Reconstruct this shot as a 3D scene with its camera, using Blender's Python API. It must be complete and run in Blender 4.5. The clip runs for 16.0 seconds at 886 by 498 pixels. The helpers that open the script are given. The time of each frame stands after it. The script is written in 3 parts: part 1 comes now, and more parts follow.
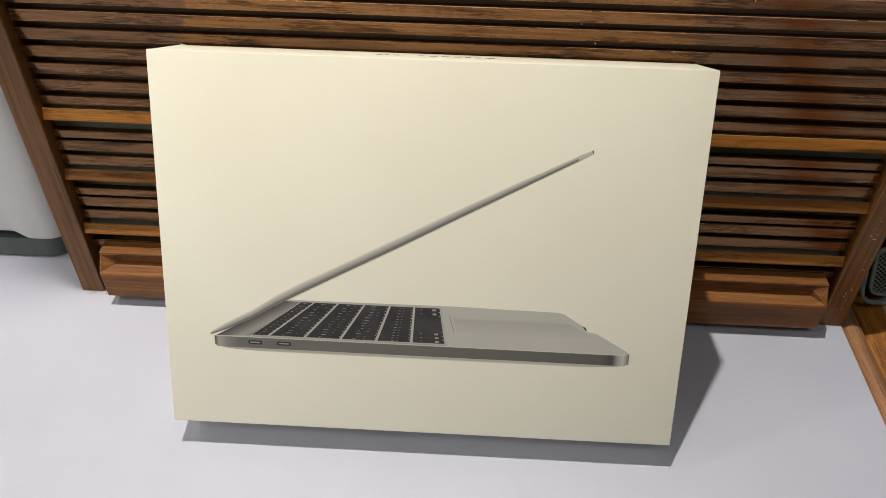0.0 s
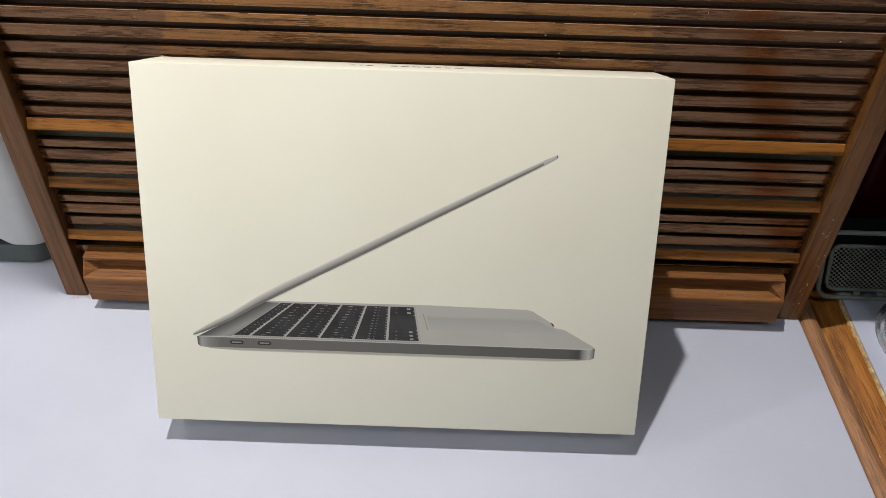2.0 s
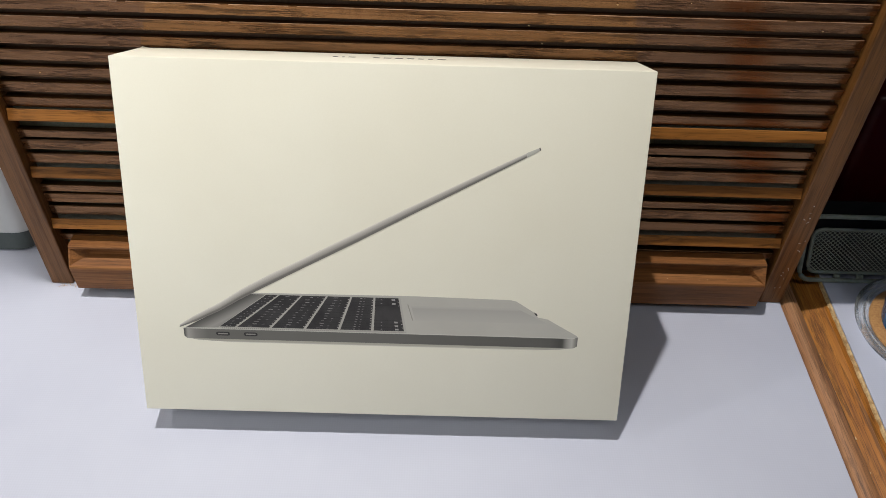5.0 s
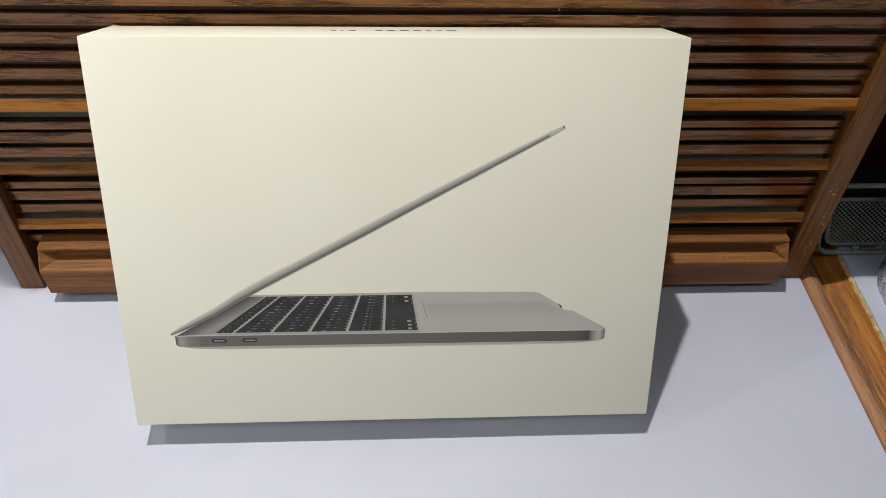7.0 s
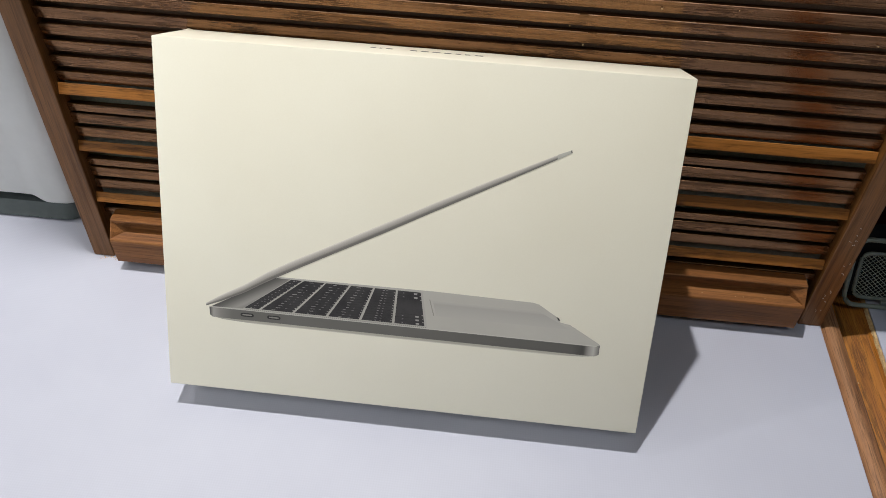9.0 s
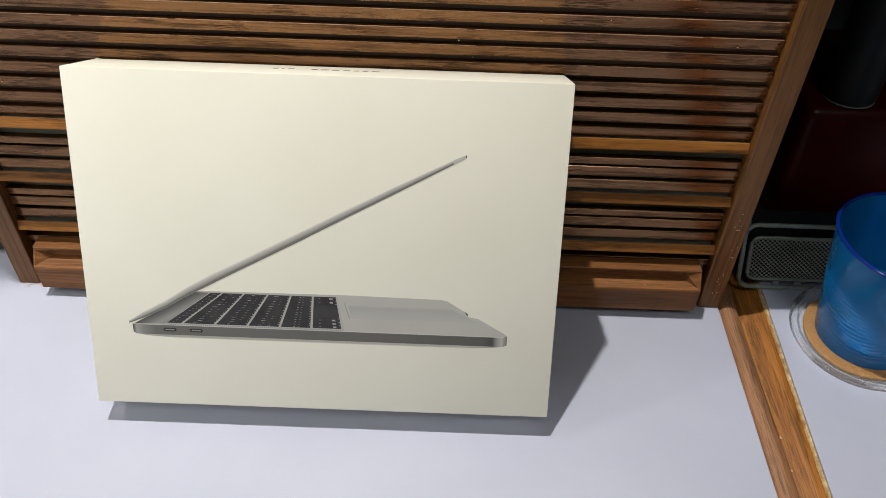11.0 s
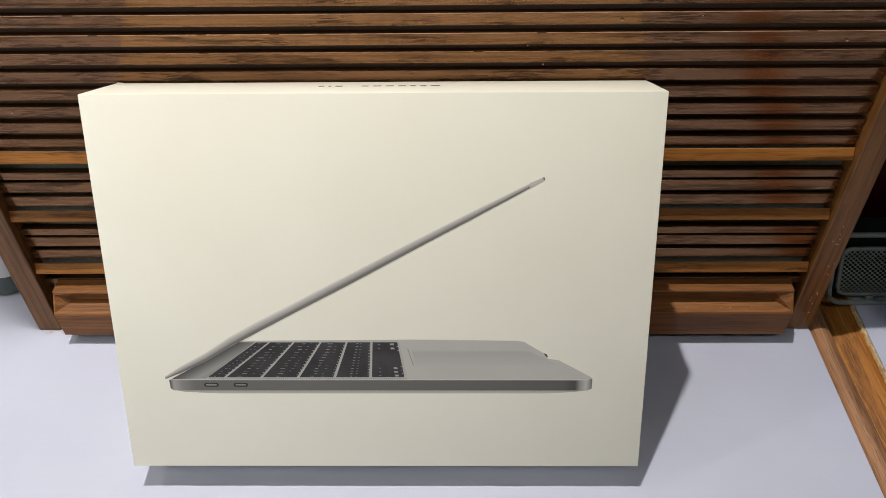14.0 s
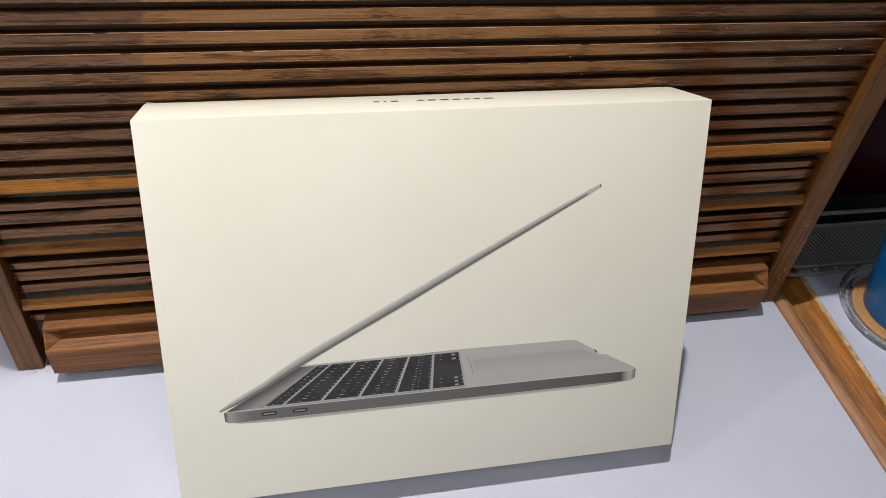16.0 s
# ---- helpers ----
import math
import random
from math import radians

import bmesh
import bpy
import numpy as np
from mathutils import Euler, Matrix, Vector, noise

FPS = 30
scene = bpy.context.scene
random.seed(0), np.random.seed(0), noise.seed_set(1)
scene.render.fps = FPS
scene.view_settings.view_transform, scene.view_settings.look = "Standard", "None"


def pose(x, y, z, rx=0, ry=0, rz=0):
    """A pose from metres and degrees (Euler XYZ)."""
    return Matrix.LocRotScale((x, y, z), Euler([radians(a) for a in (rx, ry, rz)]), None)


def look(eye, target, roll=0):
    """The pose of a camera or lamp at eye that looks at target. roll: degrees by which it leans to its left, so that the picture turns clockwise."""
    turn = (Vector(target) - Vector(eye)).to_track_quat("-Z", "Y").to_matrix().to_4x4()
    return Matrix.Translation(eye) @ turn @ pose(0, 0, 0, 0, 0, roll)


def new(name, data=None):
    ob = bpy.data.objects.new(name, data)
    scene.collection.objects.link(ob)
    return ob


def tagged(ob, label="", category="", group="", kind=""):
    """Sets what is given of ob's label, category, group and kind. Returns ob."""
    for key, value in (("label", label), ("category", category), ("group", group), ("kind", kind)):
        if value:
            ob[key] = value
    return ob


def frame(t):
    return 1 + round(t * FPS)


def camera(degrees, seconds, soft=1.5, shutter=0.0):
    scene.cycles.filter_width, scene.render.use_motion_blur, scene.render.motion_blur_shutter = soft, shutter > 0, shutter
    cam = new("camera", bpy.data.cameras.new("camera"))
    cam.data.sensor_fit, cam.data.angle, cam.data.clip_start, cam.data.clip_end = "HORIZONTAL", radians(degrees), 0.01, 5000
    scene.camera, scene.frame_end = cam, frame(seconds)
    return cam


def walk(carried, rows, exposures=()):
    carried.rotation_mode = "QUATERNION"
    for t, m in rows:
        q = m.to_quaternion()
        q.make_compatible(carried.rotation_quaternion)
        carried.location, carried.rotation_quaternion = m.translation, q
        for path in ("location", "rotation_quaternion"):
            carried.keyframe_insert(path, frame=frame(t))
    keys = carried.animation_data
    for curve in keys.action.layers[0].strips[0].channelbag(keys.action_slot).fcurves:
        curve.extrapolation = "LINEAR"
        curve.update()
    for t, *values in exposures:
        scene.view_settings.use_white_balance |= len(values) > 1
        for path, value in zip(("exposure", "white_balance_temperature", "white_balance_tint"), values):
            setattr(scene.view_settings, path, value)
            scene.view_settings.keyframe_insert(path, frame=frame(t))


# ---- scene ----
cam = camera(58.9, 16.0, soft=0.65)
PATH = [
    (0, (0.018, 0.113, 0.49), (-0.044, 1.614, -0.831), 1.0),
    (0.5, (-0.046, 0.152, 0.488), (0.142, 1.624, -0.853), 1.5),
    (1, (-0.052, 0.146, 0.479), (0.254, 1.557, -0.905), 4.6),
    (1.5, (0.005, 0.133, 0.481), (0.216, 1.57, -0.894), 6.0),
    (2, (0.024, 0.094, 0.506), (0.011, 1.601, -0.81), 1.6),
    (2.5, (0.028, 0.082, 0.515), (0.068, 1.565, -0.827), 2.4),
    (3, (0.022, 0.094, 0.51), (0.107, 1.539, -0.871), 3.3),
    (3.2, (0.017, 0.101, 0.514), (0.119, 1.524, -0.888), 3.9),
    (5.3, (0.034, 0.103, 0.521), (0.039, 1.57, -0.839), 1.7),
    (5.5, (0.039, 0.103, 0.517), (0.045, 1.58, -0.832), 1.4),
    (6, (0.025, 0.115, 0.518), (0.064, 1.591, -0.832), -0.4),
    (6.5, (-0.027, 0.133, 0.504), (0.103, 1.578, -0.871), -0.4),
    (7, (-0.005, 0.146, 0.496), (0.099, 1.547, -0.928), 2.4),
    (7.5, (0.04, 0.132, 0.51), (0.007, 1.559, -0.892), 3.5),
    (8, (0.049, 0.12, 0.519), (-0.062, 1.554, -0.871), 3.2),
    (8.2, (0.049, 0.116, 0.516), (-0.076, 1.552, -0.871), 3.0),
    (10.3, (0.063, 0.083, 0.537), (-0.024, 1.529, -0.842), 0.0),
    (10.5, (0.069, 0.078, 0.54), (0.003, 1.535, -0.828), 0.3),
    (11, (0.083, 0.077, 0.537), (0.076, 1.55, -0.816), 1.9),
    (11.5, (0.078, 0.09, 0.531), (0.029, 1.559, -0.825), 2.2),
    (12, (0.081, 0.101, 0.524), (-0.029, 1.567, -0.833), 1.1),
    (12.5, (0.086, 0.116, 0.516), (-0.074, 1.564, -0.855), 0.0),
    (13, (0.089, 0.127, 0.511), (-0.116, 1.581, -0.847), -0.7),
    (13.5, (0.076, 0.132, 0.511), (-0.139, 1.597, -0.834), -1.0),
    (14, (0.039, 0.143, 0.506), (0.011, 1.618, -0.844), -0.9),
    (14.5, (-0.025, 0.148, 0.508), (0.139, 1.614, -0.844), 0.9),
    (15, (-0.086, 0.156, 0.503), (0.198, 1.608, -0.843), 4.3),
    (15.5, (-0.109, 0.164, 0.51), (0.223, 1.589, -0.854), 5.2),
    (16, (-0.108, 0.165, 0.521), (0.28, 1.566, -0.852), 6.7),
]
TONE = [(0.0, 0.0, 6980, 10), (0.5, 0.0, 6690, 10), (1.0, -0.03, 6480, 10), (1.5, -0.05, 6430, 10), (2.2, 0.01, 6500, 10), (7.0, -0.02, 6490, 10), (11.0, 0.06, 6470, 10), (12.5, 0.04, 6610, 10), (13.5, 0.03, 6540, 11), (14.5, 0.05, 6440, 12), (16.0, 0.045, 6400, 13)]
walk(cam, [(t, look(eye, target, roll)) for t, eye, target, roll in PATH], TONE)


# ---- light ----
room = bpy.data.worlds.new("room")
scene.world = room
room.use_nodes = True
room.node_tree.nodes["Background"].inputs["Color"].default_value = (0.9, 0.95, 1.0, 1)
room.node_tree.nodes["Background"].inputs["Strength"].default_value = 0.01
scene.view_settings.exposure = 0.0

CEIL_Z = 2.10
# ceiling lamps: place, watts, colour, width; the two wide ones are added unseen fill
WARM, FILL_COOL = (1.0, 0.98, 0.935), (0.93, 0.985, 0.975)
DOWNLIGHTS_AND_FILL = ((-0.285, 0.592, 19.0, WARM, 0.046), (-1.457, 0.600, 7.0, WARM, 0.046), (-1.40, -0.50, 3.0, FILL_COOL, 0.36), (0.45, -0.70, 6.0, FILL_COOL, 0.36))


def lamp(name, m, watts, size, colour, beam):
    data = bpy.data.lights.new(name, "AREA")
    data.shape, data.size, data.energy, data.color, data.spread = "DISK", size, watts, colour, radians(beam)
    ob = new(name, data)
    ob.matrix_world = m
    return ob


for px, py, watts, tint, wide in DOWNLIGHTS_AND_FILL:
    lamp("downlight_or_fill", pose(px, py, CEIL_Z - 0.022), watts, wide, tint, 130 if wide < 0.1 else 180)

# soft cool fill light, unseen, set in a frosted window added to the side wall
WINDOW_Y, WINDOW_Z = (-1.15, -0.15), (0.05, 0.95)
pane_light = bpy.data.lights.new("window_fill", "AREA")
pane_light.shape, pane_light.size, pane_light.size_y = "RECTANGLE", 0.88, 0.98
pane_light.energy, pane_light.color = 11.5, (0.90, 0.975, 0.99)
new("window_fill", pane_light).matrix_world = pose(-1.698, -0.65, 0.50, 0, -90, 0)


# ---- materials ----
def material(name, colour, rough=0.5, metal=0.0, spec=0.5):
    m = bpy.data.materials.new(name)
    m.use_nodes = True
    b = m.node_tree.nodes["Principled BSDF"]
    b.inputs["Base Color"].default_value = (*colour, 1)
    b.inputs["Roughness"].default_value = rough
    b.inputs["Metallic"].default_value = metal
    b.inputs["Specular IOR Level"].default_value = spec
    return m


def node(m, kind, **values):
    n = m.node_tree.nodes.new(kind)
    for key, value in values.items():
        n.inputs[key.replace("_", " ")].default_value = value
    return n


def link(m, a, b):
    m.node_tree.links.new(a, b)


def bsdf(m):
    return m.node_tree.nodes["Principled BSDF"]


def ramp(m, source, stops):
    r = m.node_tree.nodes.new("ShaderNodeValToRGB")
    while len(r.color_ramp.elements) < len(stops):
        r.color_ramp.elements.new(0.5)
    for e, (at, colour) in zip(r.color_ramp.elements, stops):
        e.position, e.color = at, (*colour, 1)
    link(m, source, r.inputs["Fac"])
    return r.outputs["Color"]


def coords(m, scale, shuffle=True):
    """Object coordinates, scaled, and shifted from piece to piece."""
    tc = m.node_tree.nodes.new("ShaderNodeTexCoord")
    mp = node(m, "ShaderNodeMapping", Scale=scale)
    link(m, tc.outputs["Object"], mp.inputs["Vector"])
    if shuffle:
        info = m.node_tree.nodes.new("ShaderNodeObjectInfo")
        mul = m.node_tree.nodes.new("ShaderNodeVectorMath")
        mul.operation = "SCALE"
        mul.inputs[0].default_value = (7.3, 3.1, 5.7)
        link(m, info.outputs["Random"], mul.inputs["Scale"])
        link(m, mul.outputs[0], mp.inputs["Location"])
    return mp.outputs["Vector"]


def mix(m, fac, a, b, blend="MIX"):
    n = m.node_tree.nodes.new("ShaderNodeMix")
    n.data_type, n.blend_type = "RGBA", blend
    for value, at in ((fac, 0), (a, 6), (b, 7)):
        if isinstance(value, (int, float)):
            n.inputs[at].default_value = value
        elif isinstance(value, tuple):
            n.inputs[at].default_value = (*value, 1)
        else:
            link(m, value, n.inputs[at])
    return n.outputs[2]


def bump(m, height, strength, distance=0.001):
    n = node(m, "ShaderNodeBump", Strength=strength, Distance=distance)
    link(m, height, n.inputs["Height"])
    link(m, n.outputs["Normal"], bsdf(m).inputs["Normal"])


def wood(name, dark, mid, light, along="x", rough=0.32, streak=1.0, spec=0.5, smudge=0.75, sheen=0.0):
    """Varnished wood with the grain along one axis: broad figure, fine streaks, short dark pores, grey smudges,
    and a coloured sheen from the fibres, drawn out across the grain."""
    m = material(name, mid, rough, 0, spec)
    order = {"x": lambda a, b: (a, b, b), "y": lambda a, b: (b, a, b), "z": lambda a, b: (b, b, a)}[along]
    made = []
    for lengthwise, across, detail, twist in ((3, 110, 5.0, 0.4), (9, 420, 3.0, 0.2), (38, 1500, 2.0, 0.0), (7, 105, 9.0, 0.25)):
        n = node(m, "ShaderNodeTexNoise", Scale=1.0, Detail=detail, Roughness=0.72 if detail > 8 else 0.6, Distortion=twist)
        link(m, coords(m, order(lengthwise, across)), n.inputs["Vector"])
        made.append(n.outputs["Fac"])
    figure, fine, pore, blot = made
    c = ramp(m, figure, ((0.28, dark), (0.5, mid), (0.72, light)))
    c = mix(m, 0.9 * streak, c, ramp(m, fine, ((0.30, (0.50, 0.46, 0.43)), (0.52, (1, 1, 1)), (0.75, (1.18, 1.14, 1.08)))), "MULTIPLY")
    c = mix(m, 0.8 * streak, c, ramp(m, pore, ((0.36, (0.25, 0.22, 0.20)), (0.46, (1, 1, 1)))), "MULTIPLY")
    c = mix(m, smudge, c, ramp(m, blot, ((0.385, (0.34, 0.34, 0.36)), (0.445, (1, 1, 1)))), "MULTIPLY")
    # short dark strokes gathered in loose patches
    loose = node(m, "ShaderNodeTexNoise", Scale=1.0, Detail=2.0)
    link(m, coords(m, order(19, 75)), loose.inputs["Vector"])
    short = node(m, "ShaderNodeTexNoise", Scale=1.0, Detail=3.0, Roughness=0.65)
    link(m, coords(m, order(85, 1150)), short.inputs["Vector"])
    strokes = mix(m, ramp(m, loose.outputs["Fac"], ((0.51, (0.10, 0.10, 0.10)), (0.61, (1, 1, 1)))), (1.0, 1.0, 1.0),
                  ramp(m, short.outputs["Fac"], ((0.44, (0.24, 0.23, 0.25)), (0.55, (1, 1, 1)))))
    c = mix(m, 0.6 * smudge, c, strokes, "MULTIPLY")
    info = m.node_tree.nodes.new("ShaderNodeObjectInfo")
    tone = ramp(m, info.outputs["Random"], ((0.0, (0.70, 0.66, 0.68)), (0.5, (0.95, 0.92, 0.90)), (1.0, (1.18, 1.12, 1.02))))
    link(m, mix(m, 1.0, c, tone, "MULTIPLY"), bsdf(m).inputs["Base Color"])
    link(m, ramp(m, fine, ((0.3, (rough + 0.2,) * 3), (0.6, (rough,) * 3))), bsdf(m).inputs["Roughness"])
    bump(m, pore, 0.15, 0.0004)
    if sheen:
        g = node(m, "ShaderNodeBsdfAnisotropic", Roughness=0.17, Anisotropy=0.6)
        g.inputs["Tangent"].default_value = order(1.0, 0.0)
        shine = mix(m, 0.55, mix(m, 1.0, c, tone, "MULTIPLY"), (1.0, 0.55, 0.29))
        shine = mix(m, 1.0, shine, ramp(m, blot, ((0.385, (0.45, 0.47, 0.50)), (0.445, (1, 1, 1)))), "MULTIPLY")
        shine = mix(m, 0.8, shine, ramp(m, fine, ((0.32, (0.45, 0.43, 0.40)), (0.54, (1, 1, 1)))), "MULTIPLY")
        shine = mix(m, smudge, shine, strokes, "MULTIPLY")
        link(m, shine, g.inputs["Color"])
        both = node(m, "ShaderNodeMixShader", Fac=sheen)
        link(m, bsdf(m).outputs[0], both.inputs[1])
        link(m, g.outputs[0], both.inputs[2])
        link(m, both.outputs[0], m.node_tree.nodes["Material Output"].inputs["Surface"])
    return m


WALNUT = wood("varnished_walnut", (0.046, 0.018, 0.004), (0.078, 0.031, 0.007), (0.116, 0.048, 0.011), "x", 0.40, 0.9, 0.12, 0.9, 0.33)
# paler, more orange copy of the slat walnut: lamp light put into the colour
WALNUT_LIT = wood("varnished_walnut_lit", (0.180, 0.069, 0.015), (0.30, 0.121, 0.026), (0.40, 0.171, 0.041), "x", 0.40, 0.6, 0.2, 0.9, 0.12)
WALNUT_Z = wood("varnished_walnut_upright", (0.092, 0.037, 0.008), (0.142, 0.059, 0.013), (0.188, 0.081, 0.020), "z", 0.46, 0.6, 0.35, 0.3, 0.10)
PULL = wood("worn_walnut", (0.132, 0.050, 0.016), (0.224, 0.091, 0.028), (0.32, 0.141, 0.047), "x", 0.45, 0.6, 0.25, 0.4)
OAK = wood("honey_oak", (0.31, 0.108, 0.016), (0.51, 0.200, 0.031), (0.62, 0.275, 0.053), "y", 0.38, 0.7)
BEAD = wood("worn_bead", (0.20, 0.086, 0.036), (0.33, 0.162, 0.075), (0.48, 0.275, 0.145), "y", 0.5, 0.7, 0.5, 0.6)


def laminate(name, colour):
    """Matt laminate with a fine woven relief and faint wear."""
    m = material(name, colour, 0.42, 0, 0.45)
    tc = m.node_tree.nodes.new("ShaderNodeTexCoord")
    heights = []
    for axis in ("X", "Y"):
        w = node(m, "ShaderNodeTexWave", Scale=160.0, Distortion=0.6, Detail=1.0)
        w.bands_direction = axis
        link(m, tc.outputs["Object"], w.inputs["Vector"])
        heights.append(w.outputs["Fac"])
    weave = mix(m, 0.5, heights[0], heights[1])
    cloud = node(m, "ShaderNodeTexNoise", Scale=6.0, Detail=5.0, Roughness=0.6)
    link(m, tc.outputs["Object"], cloud.inputs["Vector"])
    wear = ramp(m, cloud.outputs["Fac"], ((0.3, (0.93, 0.93, 0.94)), (0.7, (1.03, 1.03, 1.02))))
    tint = mix(m, 0.05, colour, weave, "MULTIPLY")
    link(m, mix(m, 1.0, tint, wear, "MULTIPLY"), bsdf(m).inputs["Base Color"])
    bump(m, weave, 0.06, 0.0003)
    return m


LAMINATE = laminate("lavender_grey_laminate", (0.470, 0.482, 0.572))


def speckled(name, a, b, scale, rough, amount=0.2, spec=0.5, metal=0.0):
    m = material(name, a, rough, metal, spec)
    n = node(m, "ShaderNodeTexNoise", Scale=scale, Detail=4.0, Roughness=0.6)
    link(m, coords(m, (1, 1, 1)), n.inputs["Vector"])
    link(m, ramp(m, n.outputs["Fac"], ((0.35, a), (0.65, b))), bsdf(m).inputs["Base Color"])
    bump(m, n.outputs["Fac"], amount, 0.0005)
    return m


CARD = speckled("cream_coated_card", (0.765, 0.728, 0.615), (0.775, 0.738, 0.628), 900, 0.47, 0.012, 0.38)
uneven = node(CARD, "ShaderNodeTexNoise", Scale=14.0, Detail=3.0)
link(CARD, coords(CARD, (1, 1, 1)), uneven.inputs["Vector"])
old = bsdf(CARD).inputs["Base Color"].links[0].from_socket
link(CARD, mix(CARD, 1.0, old, ramp(CARD, uneven.outputs["Fac"], ((0.3, (0.972, 0.966, 0.955)), (0.7, (1.0, 1.0, 1.0)))), "MULTIPLY"), bsdf(CARD).inputs["Base Color"])
CLOTH = speckled("dark_green_cloth", (0.112, 0.112, 0.088), (0.160, 0.160, 0.128), 900, 0.9, 0.25, 0.1)
CLOTH_BROWN = speckled("dark_brown_cloth", (0.125, 0.076, 0.052), (0.170, 0.106, 0.074), 900, 0.9, 0.2, 0.1)
GROOVE = speckled("dusty_groove", (0.06, 0.035, 0.02), (0.12, 0.07, 0.04), 120, 0.8, 0.4)
CHIPPED = speckled("bare_chipped_wood", (0.30, 0.17, 0.065), (0.58, 0.41, 0.21), 200, 0.7, 0.5)
# worn edge colour, paled by the varnish highlight painted into it
WORN_GLINT = speckled("worn_slat_edge_glint", (0.26, 0.12, 0.055), (0.50, 0.30, 0.19), 90, 0.35, 0.3)
CRUMB = speckled("pale_wood_crumb", (0.45, 0.28, 0.12), (0.7, 0.5, 0.28), 400, 0.8, 0.4)
BIN = speckled("light_grey_plastic", (0.56, 0.555, 0.54), (0.60, 0.595, 0.58), 30, 0.45, 0.03)
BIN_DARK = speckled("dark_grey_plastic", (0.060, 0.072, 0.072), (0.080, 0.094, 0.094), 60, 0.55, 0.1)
WIRE = speckled("olive_coated_wire", (0.15, 0.17, 0.14), (0.20, 0.22, 0.185), 200, 0.45, 0.2)
WIRE_FINE = speckled("pale_wire_mesh", (0.34, 0.37, 0.31), (0.44, 0.47, 0.40), 200, 0.4, 0.1)
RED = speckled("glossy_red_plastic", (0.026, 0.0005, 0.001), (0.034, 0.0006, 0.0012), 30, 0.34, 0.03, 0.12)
BLACK = speckled("black_plastic", (0.006, 0.007, 0.008), (0.010, 0.011, 0.012), 60, 0.5, 0.05, 0.2)
CORK = speckled("cork", (0.30, 0.14, 0.045), (0.48, 0.255, 0.095), 750, 0.85, 0.6)
PAINT = speckled("wall_paint", (0.26, 0.25, 0.23), (0.29, 0.28, 0.255), 12, 0.8, 0.05)
PAINT_WHITE = speckled("white_wall_paint", (0.74, 0.73, 0.70), (0.78, 0.77, 0.74), 12, 0.6, 0.05)
FLOOR = speckled("floor_vinyl", (0.16, 0.13, 0.10), (0.22, 0.18, 0.14), 8, 0.6, 0.1)
FIXTURE = speckled("white_fixture", (0.75, 0.75, 0.74), (0.78, 0.78, 0.77), 20, 0.4, 0.02)
INK_DARK = speckled("black_ink", (0.018, 0.017, 0.018), (0.027, 0.026, 0.026), 220, 0.42, 0.0)
INK_KEY = speckled("key_ink", (0.024, 0.022, 0.024), (0.048, 0.045, 0.046), 60, 0.42, 0.0)
INK_SIDE = speckled("side_ink", (0.108, 0.102, 0.092), (0.136, 0.130, 0.118), 30, 0.4, 0.0)
INK_MID = speckled("mid_grey_ink", (0.240, 0.228, 0.208), (0.272, 0.260, 0.236), 30, 0.4, 0.0)
INK_DECK = speckled("deck_ink", (0.400, 0.382, 0.350), (0.420, 0.402, 0.368), 22, 0.4, 0.0)
INK_PALE = speckled("pale_ink", (0.448, 0.432, 0.392), (0.480, 0.464, 0.424), 30, 0.4, 0.0)
INK_GAP = speckled("gap_ink", (0.370, 0.355, 0.325), (0.395, 0.380, 0.348), 30, 0.4, 0.0)
INK_MARK = speckled("mark_ink", (0.30, 0.29, 0.275), (0.36, 0.35, 0.33), 60, 0.4, 0.0)
INK_LEGEND = speckled("legend_ink", (0.208, 0.200, 0.192), (0.256, 0.248, 0.240), 60, 0.4, 0.0)


def thin_clear(name, tint, body, share, rough, ior=1.45):
    """Thin see-through plastic or glass: tinted passage, a little body colour, and gloss by Fresnel."""
    m = material(name, body, rough)
    bsdf(m).inputs["IOR"].default_value = ior
    t = node(m, "ShaderNodeBsdfTransparent", Color=(*tint, 1))
    g = node(m, "ShaderNodeBsdfGlossy", Roughness=rough)
    lit = node(m, "ShaderNodeBsdfTranslucent", Color=(*body, 1))
    soft = node(m, "ShaderNodeBsdfDiffuse", Color=(*body, 1))
    f = node(m, "ShaderNodeFresnel", IOR=ior)
    halves = node(m, "ShaderNodeMixShader", Fac=0.5)
    inside = node(m, "ShaderNodeMixShader", Fac=share)
    coat = m.node_tree.nodes.new("ShaderNodeMixShader")
    link(m, lit.outputs[0], halves.inputs[1])
    link(m, soft.outputs[0], halves.inputs[2])
    link(m, t.outputs[0], inside.inputs[1])
    link(m, halves.outputs[0], inside.inputs[2])
    link(m, f.outputs[0], coat.inputs[0])
    link(m, inside.outputs[0], coat.inputs[1])
    link(m, g.outputs[0], coat.inputs[2])
    link(m, coat.outputs[0], m.node_tree.nodes["Material Output"].inputs["Surface"])
    return m


GLASS = thin_clear("clear_glass", (0.955, 0.962, 0.968), (0.80, 0.83, 0.86), 0.22, 0.05, 1.25)
BLUE = thin_clear("blue_clear_plastic", (0.27, 0.66, 0.98), (0.02, 0.42, 0.96), 0.40, 0.05, 1.42)
RIM_BLUE = thin_clear("deep_blue_plastic", (0.04, 0.16, 0.75), (0.01, 0.08, 0.55), 0.45, 0.10, 1.35)
WATER = thin_clear("teal_drink", (0.75, 0.95, 0.95), (0.10, 0.62, 0.66), 0.35, 0.05, 1.33)
GLOW = material("lit_diffuser", (0.9, 0.9, 0.88), 0.5)
bsdf(GLOW).inputs["Emission Color"].default_value = (1, 0.95, 0.86, 1)
bsdf(GLOW).inputs["Emission Strength"].default_value = 4.0


